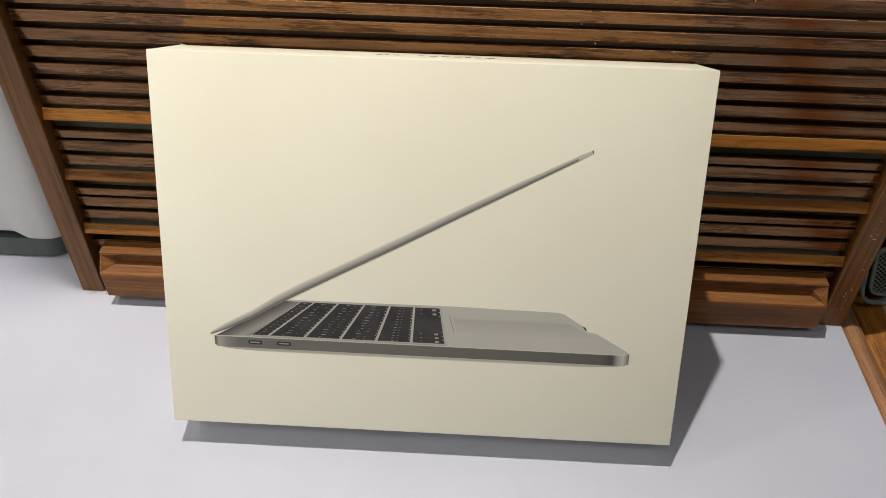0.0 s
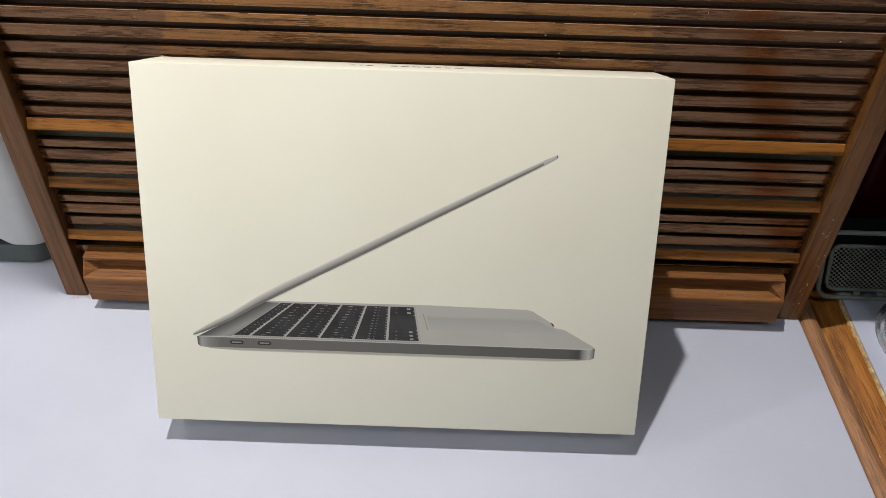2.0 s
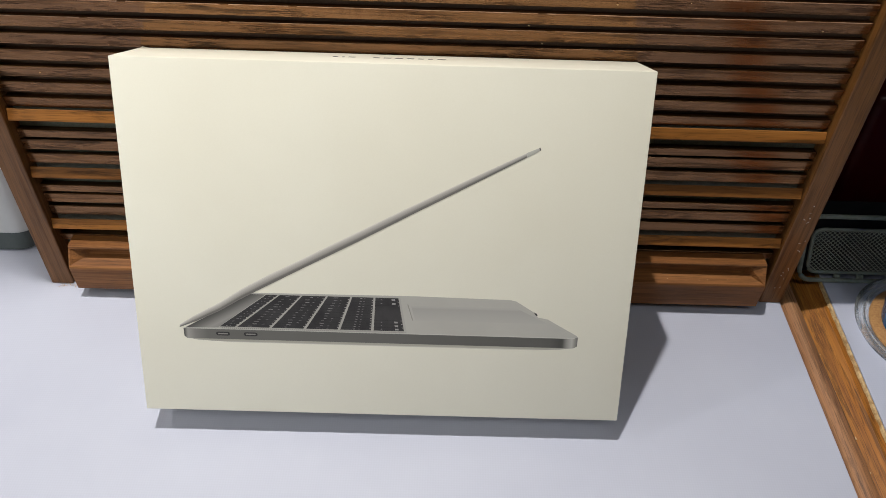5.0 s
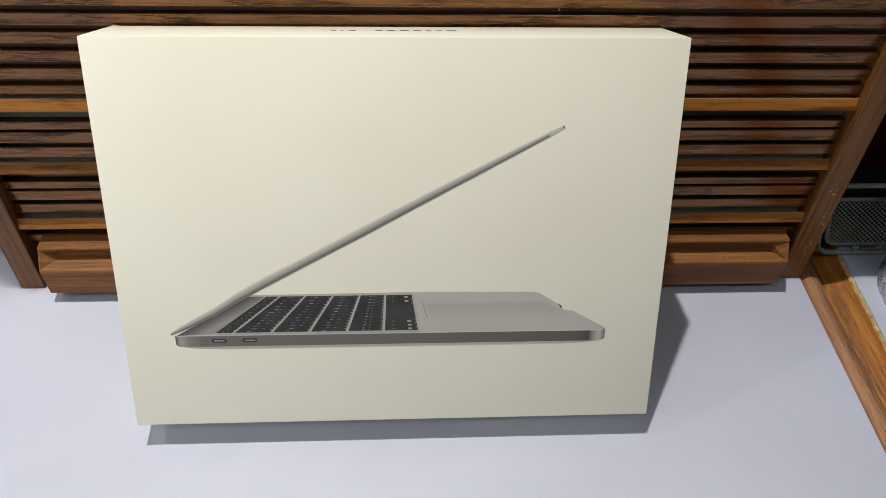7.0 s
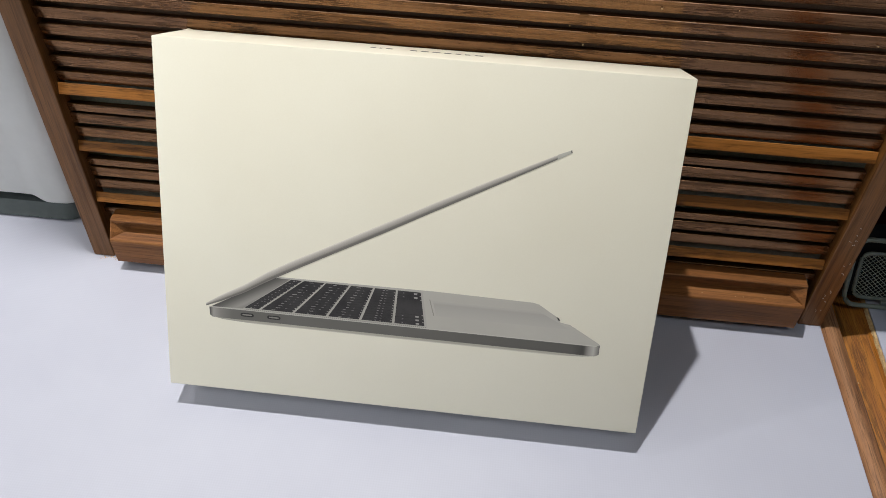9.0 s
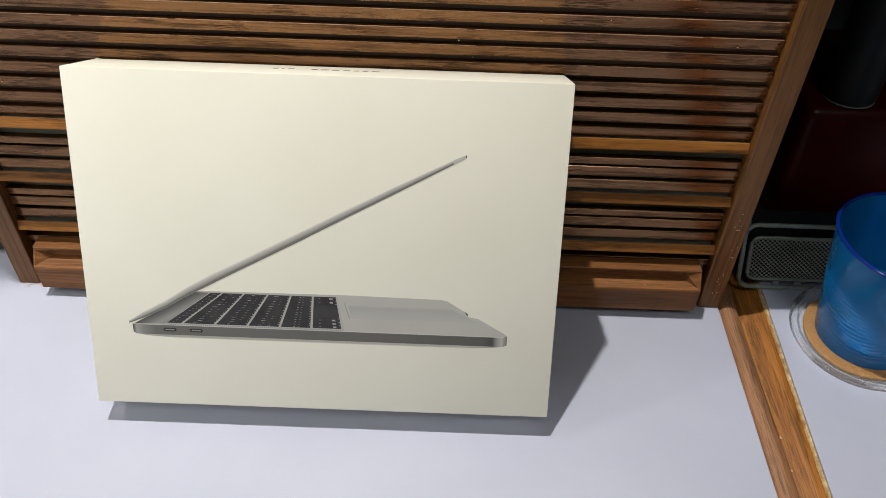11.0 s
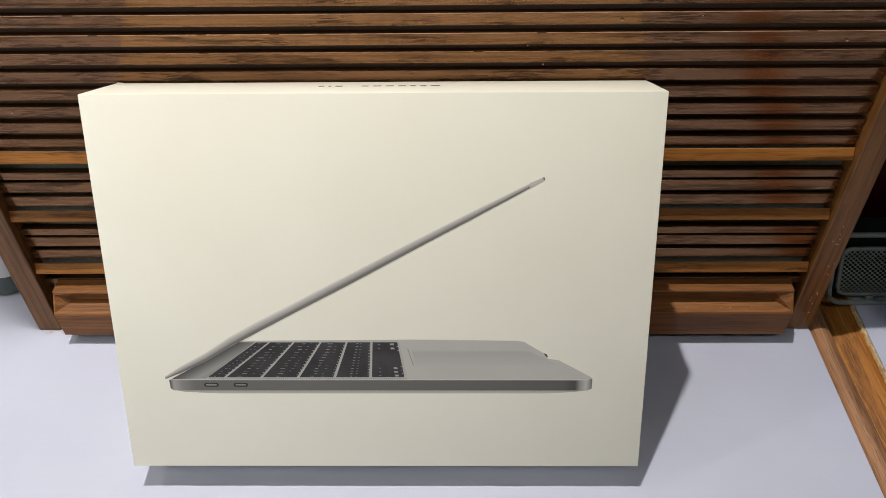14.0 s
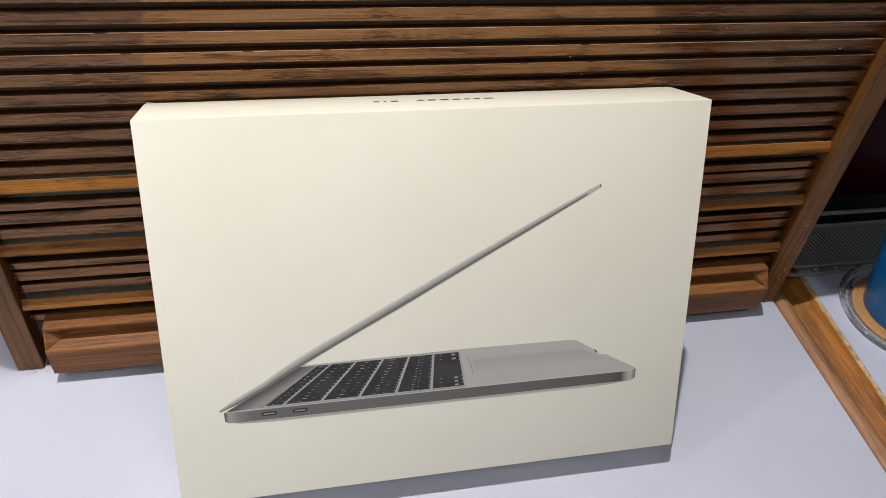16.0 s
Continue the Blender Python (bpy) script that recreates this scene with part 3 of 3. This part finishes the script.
def graded(name, way, stops, hue=(1.0, 0.955, 0.885)):
    """Ink that shades along one direction of the printed picture; places in mm."""
    m = material(name, (0.3, 0.3, 0.3), 0.4)
    tc = m.node_tree.nodes.new("ShaderNodeTexCoord")
    dot = m.node_tree.nodes.new("ShaderNodeVectorMath")
    dot.operation = "DOT_PRODUCT"
    dot.inputs[1].default_value = (way[0] * 1000 / 1.011, 0.0, way[1] * 1000 / 1.004)
    link(m, tc.outputs["Object"], dot.inputs[0])
    lo, hi = stops[0][0], stops[-1][0]
    span = node(m, "ShaderNodeMapRange", From_Min=lo, From_Max=hi)
    link(m, dot.outputs["Value"], span.inputs["Value"])
    link(m, ramp(m, span.outputs["Result"], [((at - lo) / (hi - lo), tuple(tone * c for c in hue)) for at, tone in stops]), bsdf(m).inputs["Base Color"])
    return m


picture = ink("printed_laptop", [(-143.9, 66.6), (-118, 81.5), (-92.2, 95.9), (21.3, 96.6), (91, 95.6), (95.4, 94.6), (109.2, 85.9), (111.6, 82.4), (118.6, 81.2),
                                 (140.6, 68.6), (141.4, 67.3), (135.5, 66.2), (-131, 66.2)], INK_DECK, 1, carton, "grey laptop printed on the carton front")
EDGE_INK = graded("edge_ink", (1.0, 0.000), ((-144.5, 0.099), (-143.4, 0.068), (-141.0, 0.319), (-136.0, 0.205), (-127.0, 0.129), (-60.0, 0.125), (60.0, 0.106), (122.0, 0.091), (130.5, 0.053), (134.0, 0.258), (137.5, 0.410), (140.0, 0.228), (142.0, 0.091)))
HINGE_INK = graded("hinge_ink", (0.5, -0.87), ((-132.0, 0.045), (-128.0, 0.13), (-123.0, 0.28), (-118.0, 0.21)))
ink("printed_edge", [(-144.0, 66.8), (-143.7, 60.4), (-141.5, 58.7), (138.6, 58.5), (141.5, 60.0), (141.6, 67.5), (135.5, 66.2)], EDGE_INK, 2, picture)
ink("printed_edge_line", [(-143.0, 67.1), (-143.0, 66.6), (139.0, 66.3), (139.6, 66.9)], INK_PALE, 3, picture)
ink("printed_hinge_shade", [(-142.5, 67.2), (-94.0, 94.9), (-83.5, 94.8), (-119.0, 67.9)], HINGE_INK, 3, picture)
SOFT_INK = graded("soft_shadow_ink", (0.0, 1.0), ((56.0, 0.755), (57.3, 0.70), (58.1, 0.56), (58.7, 0.36)), (1.0, 0.95, 0.81))
ink("printed_soft_shadow", [(-140.0, 58.8), (-134.0, 57.6), (-110.0, 56.3), (110.0, 56.1), (130.0, 57.4), (138.5, 58.6)], SOFT_INK, 1, picture)
ink("printed_notch", [(108.3, 86.6), (110.3, 85.6), (111.4, 83.6), (110.2, 83.8)], INK_DARK, 3, picture)
PAD_INK = graded("pad_ink", (0.0, 1.0), ((77.5, 0.41), (82.0, 0.385), (88.5, 0.35), (90.0, 0.395)))
ink("printed_touchpad", [(20.2, 89.2), (96.0, 89.2), (119.0, 77.6), (23.4, 77.6)], PAD_INK, 3, picture)
ink("printed_touchpad_edge", [(17.6, 90.0), (18.3, 90.0), (22.0, 77.5), (21.3, 77.5)], INK_MID, 4, picture)


def port(u0):
    """A small pill-shaped socket on the drawn edge."""
    def pill(x0, x1, y0, y1):
        r, pts = (y1 - y0) / 2, []
        for k in range(7):
            a = -math.pi / 2 + math.pi * k / 6
            pts.append((x1 - r + r * math.cos(a), (y0 + y1) / 2 + r * math.sin(a)))
        for k in range(7):
            a = math.pi / 2 + math.pi * k / 6
            pts.append((x0 + r + r * math.cos(a), (y0 + y1) / 2 + r * math.sin(a)))
        return pts
    rim = ink("printed_port", pill(u0, u0 + 10.0, 61.5, 64.5), INK_DARK, 4, picture)
    ink("printed_port_tongue", pill(u0 + 1.4, u0 + 8.6, 62.5, 63.5), INK_MID, 5, rim)


port(-120.6)
port(-100.6)

# the drawn keyboard: six dark bands with pale gaps, each cut into keys
FRONT_GAPS, BACK_GAPS = (-105.9, -81.15, -56.3, -31.65, -7.45), (-73.95, -57.7, -39.75, -22.4, -5.9)
LEFT_EDGES = [(-117.7, -82.8)] + [(f + 0.95, b + 0.70) for f, b in zip(FRONT_GAPS, BACK_GAPS)]
RIGHT_EDGES = [(f - 0.95, b - 0.70) for f, b in zip(FRONT_GAPS, BACK_GAPS)] + [(15.4, 11.2)]
ink("printed_keyboard_gap", [(-118.5, 67.0), (17.6, 67.0), (12.5, 95.2), (-82.5, 95.0)], INK_GAP, 2, picture)
KEY_RNG = random.Random(4)
holes = bmesh.new()
for k in range(92):
    u = -116.0 + 1.45 * k
    prism_bm([((u + a) / 1000 * 1.011, (v + 1.6) / 1000 * 1.004) for a, v in ((0, 67.25), (0.6, 67.25), (0.6, 68.05), (0, 68.05))], -BOX_D - 0.00022, -BOX_D - 0.00004, "y", bm=holes)
part("printed_speaker_grille", holes, INK_MID, picture, "row of tiny printed holes", kind="stuff")


def key_band(n, f0, f1, b0, b1):
    """One row of drawn keys: a dark panel, hairlines between the keys, pale notches at their corners and short pale legends."""
    band = ink("printed_key_panel", [(f0, 68.7), (f1, 68.7), (b1, 94.7), (b0, 94.7)], INK_KEY, 3, picture)
    keys = 13 if n < 5 else 9

    def at(side, a, half, tall, mat, lift, name):
        u0, u1 = f0 + (b0 - f0) * a, f1 + (b1 - f1) * a
        c, v = u0 + (u1 - u0) * side, 68.7 + 26.0 * a
        lean = (c - (f0 + (f1 - f0) * side)) / max(a, 0.05) / 26.0 * tall
        ink(name, [(c - half - lean, v - tall), (c + half - lean, v - tall), (c + half + lean, v + tall), (c - half + lean, v + tall)], mat, lift, band)

    for k in range(keys):
        a = (k / keys) ** 1.04
        middle = ((k + 0.5) / keys) ** 1.04
        bar = n == 5 and 3 <= k <= 6
        if k and not (bar and k > 3):
            width = (f1 + (b1 - f1) * a) - (f0 + (b0 - f0) * a)
            at(0.5, a, width / 2 - 0.3, 0.11, INK_DARK, 4, "printed_key_line")
            at(0.965, a, 0.45, 0.17, INK_PALE, 6, "printed_key_gap")
        if bar:
            continue
        if n == 5:
            at(0.26, middle, 0.55, 0.22, INK_LEGEND, 5, "printed_key_mark")
            if k < 3 or k > 6:
                at(0.77, middle, 1.25, 0.62, INK_MARK, 5, "printed_key_mark")
        elif n == 4:
            at(0.44, middle, 0.75, 0.17, INK_MARK, 5, "printed_key_mark")
            at(0.60, middle, 0.60, 0.15, INK_LEGEND, 5, "printed_key_mark")
        else:
            small = 0.5 if n == 0 else 1.0
            at(0.40 + KEY_RNG.uniform(-0.05, 0.05), middle, KEY_RNG.uniform(0.9, 1.7) * small, 0.16, INK_MARK if KEY_RNG.random() < 0.5 else INK_LEGEND, 5, "printed_key_mark")
            if KEY_RNG.random() < 0.6:
                at(0.66 + KEY_RNG.uniform(-0.04, 0.04), middle, KEY_RNG.uniform(0.4, 0.9) * small, 0.13, INK_LEGEND, 5, "printed_key_mark")


for n, (left, right) in enumerate(zip(LEFT_EDGES, RIGHT_EDGES)):
    key_band(n, left[0], right[0], left[1], right[1])
# the drawn lid: a long thin wedge that shades from the card's cream to dark grey along its lower edge
LID_U = (-146.5, -134.9, -117.5, -100.3, -79.4, -58.8, -18.8, 19.7, 57.0, 96.0)
LID_TOP = (69.4, 77.1, 87.0, 98.6, 110.6, 121.4, 143.0, 163.7, 183.3, 203.2)
LID_LOW = (67.4, 72.2, 80.8, 91.4, 103.1, 114.4, 136.0, 157.6, 178.2, 200.0)


def lid_strip(a, b):
    """The part of the lid between two shares of its height."""
    top = [(u, t + (w - t) * a) for u, t, w in zip(LID_U, LID_TOP, LID_LOW)]
    low = [(u, t + (w - t) * b) for u, t, w in zip(LID_U, LID_TOP, LID_LOW)]
    return low + top[::-1]


lid = ink("printed_lid", lid_strip(0.0, 1.0), INK_MID, 5, picture, "printed laptop lid")
LID_SHADES = ((0.0, 0.68), (0.10, 0.57), (0.20, 0.49), (0.31, 0.42), (0.43, 0.36), (0.55, 0.30), (0.64, 0.21), (0.74, 0.155), (0.90, 0.19), (1.0, 0.0))
for (a, tone), (b, _) in zip(LID_SHADES, LID_SHADES[1:]):
    shade = speckled("lid_ink", (tone * 0.94, tone * 0.875, tone * 0.80), (tone * 0.98, tone * 0.91, tone * 0.83), 40, 0.4, 0.0)
    ink("printed_lid_shade", lid_strip(a, b), shade, 6, lid)
ink("printed_lid_tip", [(95.9, 203.2), (96.1, 200.0), (104.9, 205.1), (104.3, 206.9)], INK_PALE, 6, lid)
ink("printed_lid_end", [(104.0, 206.7), (104.5, 204.9), (105.3, 205.2), (104.7, 207.2)], INK_SIDE, 7, lid)

# plain bars where the name is printed on the top, upside down to the camera
LETTERS = (3.6, 1.6, 4.6, 0.0, 4.4, 5.2, 5.2, 4.8, 3.6, 3.8, 6.0)
u = -37.5
for w in LETTERS:
    if w:
        x0, x1 = u / 1000, (u + w) / 1000
        part("printed_bar", box_bm(x0, x1, -0.0262, -0.0222, BOX_H - 0.0002, BOX_H + 0.00006), INK_DARK, carton, "small black printed bar")
    u += (w if w else 6.5) + 2.9


# ---- grey bin behind the post ----
def rounded(x0, x1, y0, y1, r, steps=6):
    pts = []
    for cx, cy, a0 in ((x1 - r, y1 - r, 0), (x0 + r, y1 - r, 90), (x0 + r, y0 + r, 180), (x1 - r, y0 + r, 270)):
        for k in range(steps + 1):
            a = radians(a0 + 90 * k / steps)
            pts.append((cx + r * math.cos(a), cy + r * math.sin(a)))
    return pts


def tapered_bm(low, high, z0, z1, soft=0.004):
    bm = bmesh.new()
    cx, cy = sum(p[0] for p in low) / len(low), sum(p[1] for p in low) / len(low)
    rows = [[(cx + (p[0] - cx) * 0.97, cy + (p[1] - cy) * 0.97, z0) for p in low], [(*p, z0 + soft) for p in low], [(*p, z1) for p in high]]
    vs = [[bm.verts.new(p) for p in row] for row in rows]
    n = len(low)
    for a, b in zip(vs, vs[1:]):
        for k in range(n):
            bm.faces.new((a[k], a[(k + 1) % n], b[(k + 1) % n], b[k]))
    bm.faces.new(vs[0])
    bm.faces.new(list(reversed(vs[-1])))
    return bm


BIN_X, BIN_Y = -0.50, 0.75


def bin_bm(low, high, z0, z1, foot, soft=0.004):
    """A tapered body whose lower edge steps down towards its end."""
    def floor_at(x):
        k = min(1.0, max(0.0, (x - foot[0]) / (foot[1] - foot[0])))
        return z0 - foot[2] * k * k * (3 - 2 * k)
    bm = bmesh.new()
    rows = [[(x * 0.985, y * 0.985, floor_at(x)) for x, y in low], [(x, y, floor_at(x) + soft) for x, y in low], [(*p, z1) for p in high]]
    vs = [[bm.verts.new(p) for p in row] for row in rows]
    n = len(low)
    for a, b in zip(vs, vs[1:]):
        for k in range(n):
            bm.faces.new((a[k], a[(k + 1) % n], b[(k + 1) % n], b[k]))
    bmesh.ops.triangle_fill(bm, edges=[e for e in bm.edges if all(v in vs[0] for v in e.verts)], use_beauty=True)
    bm.faces.new(list(reversed(vs[-1])))
    return bm


def with_front_points(loop, xs):
    """Adds points along the straight front side of a rounded loop."""
    y0 = min(y for _, y in loop)
    n = max(k for k, p in enumerate(loop) if p[0] < 0 and abs(p[1] - y0) < 1e-6)
    return loop[:n + 1] + [(x, y0) for x in xs] + loop[n + 1:]


grey = thing("plastic_bin", pose(BIN_X, BIN_Y, TOP_Z), "light grey plastic bin on a dark base behind the cabinet post", "container")
STEP = [0.100 + 0.0025 * k for k in range(8)]
part("bin_body", bin_bm(with_front_points(rounded(-0.15, 0.152, -0.108, 0.10, 0.022), STEP), with_front_points(rounded(-0.158, 0.160, -0.116, 0.105, 0.025), STEP), 0.0285, 0.30,
                        (0.101, 0.117, 0.0085)), BIN, grey, smooth=True)
part("bin_base", tapered_bm(rounded(-0.14, 0.148, -0.110, 0.09, 0.02), rounded(-0.14, 0.146, -0.105, 0.09, 0.02), 0.0004, 0.0185, 0.002), BIN_DARK, grey, "dark base", True)


# ---- wire basket, red box and black jar on the side counter ----
def rounded_loop(x0, x1, z0, z1, y, r, lean=0.0, steps=5):
    return [(px, y + lean * (pz - z0), pz) for px, pz in rounded(x0, x1, z0, z1, r, steps)]


basket = thing("wire_basket", pose(0.49, 0.6265, RIGHT_Z), "olive-grey wire mesh basket with a sloping front on the side counter", "basket")
BX0, BX1 = -0.120, 0.165
SLOPE = Matrix.Rotation(radians(-23.0), 4, "X")


def sloped(bm):
    bmesh.ops.transform(bm, matrix=SLOPE, verts=bm.verts)
    return bm


part("outer_frame", sloped(tube_bm(rounded_loop(BX0, BX1, 0.0030, 0.0660, 0.0, 0.011), 0.0023, True)), WIRE, basket, smooth=True)
part("inner_frame", sloped(tube_bm(rounded_loop(BX0 + 0.009, BX1 - 0.009, 0.0095, 0.0520, 0.0045, 0.008), 0.0018, True)), WIRE, basket, smooth=True)
for side_x in (BX0 + 0.002, BX1 - 0.002):
    part("side_rod", tube_bm([(side_x, 0.0255, 0.0605), (side_x, 0.036, 0.0720), (side_x, 0.052, 0.0800), (side_x, 0.062, 0.0760), (side_x, 0.064, 0.060), (side_x, 0.064, 0.002)], 0.0018), WIRE, basket, smooth=True)
part("back_rod", tube_bm([(BX0 + 0.002, 0.064, 0.0030), (BX1 - 0.002, 0.064, 0.0030)], 0.0018), WIRE, basket, smooth=True)
for fx in (-0.085, -0.063, 0.02, 0.042):
    part("foot", sloped(box_bm(fx, fx + 0.006, 0.0012, 0.0050, 0.0036, 0.0085, 0.001)), WIRE, basket)


def diamond_mesh(x0, x1, z0, z1, y, step, r):
    """Two sets of slanted wires, cut to a rectangle."""
    bm = bmesh.new()
    slope = 0.85
    reach = (z1 - z0) / slope
    for way in (1, -1):
        x = x0 - reach
        while x < x1 + reach:
            ends = []
            for s in (0.0, 1.0):
                px = x + way * reach * (s - 0.5)
                ends.append((px, z0 + (z1 - z0) * s))
            (ax, az), (bx, bz) = ends
            t0, t1 = 0.0, 1.0
            for lo, hi in ((x0, x1),):
                d = bx - ax
                ta, tb = sorted(((lo - ax) / d, (hi - ax) / d))
                t0, t1 = max(t0, ta), min(t1, tb)
            if t1 - t0 > 0.03:
                tube_bm([(ax + (bx - ax) * t, y + 0.0004 * way, az + (bz - az) * t) for t in (t0, t1)], r, sides=4, bm=bm)
            x += step
    return bm


part("mesh_front", sloped(diamond_mesh(BX0 + 0.010, BX1 - 0.010, 0.0105, 0.0510, 0.0050, 0.0046, 0.00030)), WIRE_FINE, basket, "fine diamond wire mesh", kind="stuff")
part("tray_floor", box_bm(BX0 + 0.006, BX1 - 0.006, 0.012, 0.053, 0.0040, 0.0052), BLACK, basket)
# added black sheet stands for the shade behind the mesh
part("tray_back", box_bm(BX0 + 0.006, BX1 - 0.006, 0.0535, 0.0550, 0.0040, 0.0560), BLACK, basket, "black panel added behind the mesh as shade")

red = thing("red_case", pose(0.56, 0.785, RIGHT_Z), "glossy red plastic case in the dark behind the basket", "case")
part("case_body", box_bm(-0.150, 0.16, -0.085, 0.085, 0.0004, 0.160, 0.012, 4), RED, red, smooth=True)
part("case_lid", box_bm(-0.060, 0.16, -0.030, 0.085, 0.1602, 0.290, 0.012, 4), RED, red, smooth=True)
jar = thing("black_jar", pose(0.4545, 0.727, RIGHT_Z + 0.160), "tall black plastic jar with a grey foot ring", "jar")
part("jar_body", lathe_bm([(0.0, 0.002), (0.0225, 0.002), (0.0246, 0.005), (0.0250, 0.18), (0.022, 0.20), (0.0, 0.20)]), BLACK, jar, smooth=True)
part("foot_ring", lathe_bm([(0.0, 0.0003), (0.0236, 0.0003), (0.0244, 0.0008), (0.0238, 0.0016), (0.0, 0.0016)]), BIN_DARK, jar, "grey foot ring", True)

# ---- coaster and cup ----
CUP = (0.4685, 0.5655)
coaster = thing("coaster", pose(*CUP, RIGHT_Z), "round clear glass coaster with a cork inlay", "coaster")
part("glass_dish", lathe_bm([(0.0, 0.0004), (0.058, 0.0004), (0.0610, 0.0012), (0.0642, 0.0055), (0.0646, 0.0080), (0.0634, 0.0092), (0.0616, 0.0086), (0.0596, 0.0062),
                             (0.0545, 0.0042), (0.0530, 0.0036), (0.0, 0.0036)], steps=96), GLASS, coaster, "clear glass dish with a raised rim", True).visible_shadow = False
part("glass_ridge", lathe_bm([(0.0545, 0.0048), (0.0560, 0.0062), (0.0572, 0.0056), (0.0562, 0.0050), (0.0545, 0.0048)], steps=96), GLASS, coaster, "bright ridge in the glass", True).visible_shadow = False
part("cork_inlay", lathe_bm([(0.0, 0.0038), (0.0510, 0.0038), (0.0516, 0.0044), (0.0516, 0.0064), (0.0508, 0.0070), (0.0, 0.0070)], steps=96), CORK, coaster, "brown cork disc", True)

CUP_H, CUP_R0, CUP_R1 = 0.1150, 0.0420, 0.0618
cup = thing("plastic_cup", pose(*CUP, RIGHT_Z + 0.0072), "translucent blue ribbed plastic cup standing on a cork coaster", "cup")


def cup_profile():
    out, inner = [], []
    for k in range(141):
        s = k / 140
        z = 0.0002 + CUP_H * s
        r = CUP_R0 + (CUP_R1 - CUP_R0) * s
        out.append((r, z))
        if z > 0.004:
            inner.append((r - 0.0020, z))
    return [(0.0, 0.0010), (0.0385, 0.0010), (0.0402, 0.0002)] + out + inner[::-1] + [(0.0, 0.0042)]


wall = lathe_bm(cup_profile(), steps=128)
for v in wall.verts:
    q, h = math.atan2(v.co.y, v.co.x), v.co.z / CUP_H
    if 0.08 < h < 0.66 and math.hypot(v.co.x, v.co.y) > CUP_R0 + (CUP_R1 - CUP_R0) * h - 0.0008:
        depth = 0.00060 * (0.5 + 0.5 * math.sin(3 * q + 9 * h)) * min(1.0, (h - 0.08) / 0.08, (0.66 - h) / 0.08)
        push = 1 + depth * math.sin(2 * math.pi * (v.co.z / 0.0038 + 1.1 * math.sin(2 * q) + 0.35 * math.sin(5 * q + 30 * h))) / CUP_R1
        v.co.x, v.co.y = v.co.x * push, v.co.y * push
part("cup_wall", wall, BLUE, cup, smooth=True)
part("cup_rim", lathe_bm([(CUP_R1 - 0.0021, CUP_H + 0.0002), (CUP_R1 + 0.0006, CUP_H + 0.0002), (CUP_R1 + 0.0010, CUP_H + 0.0014), (CUP_R1, CUP_H + 0.0026), (CUP_R1 - 0.0014, CUP_H + 0.0026),
                          (CUP_R1 - 0.0024, CUP_H + 0.0014), (CUP_R1 - 0.0021, CUP_H + 0.0002)], steps=96), RIM_BLUE, cup, "deep blue rolled rim", True)
part("drink", lathe_bm([(0.0, 0.0046), (CUP_R0 - 0.0026, 0.0046), (CUP_R0 + 0.0008, 0.044), (0.0, 0.044)], steps=96), WATER, cup, "pale drink in the cup", True)
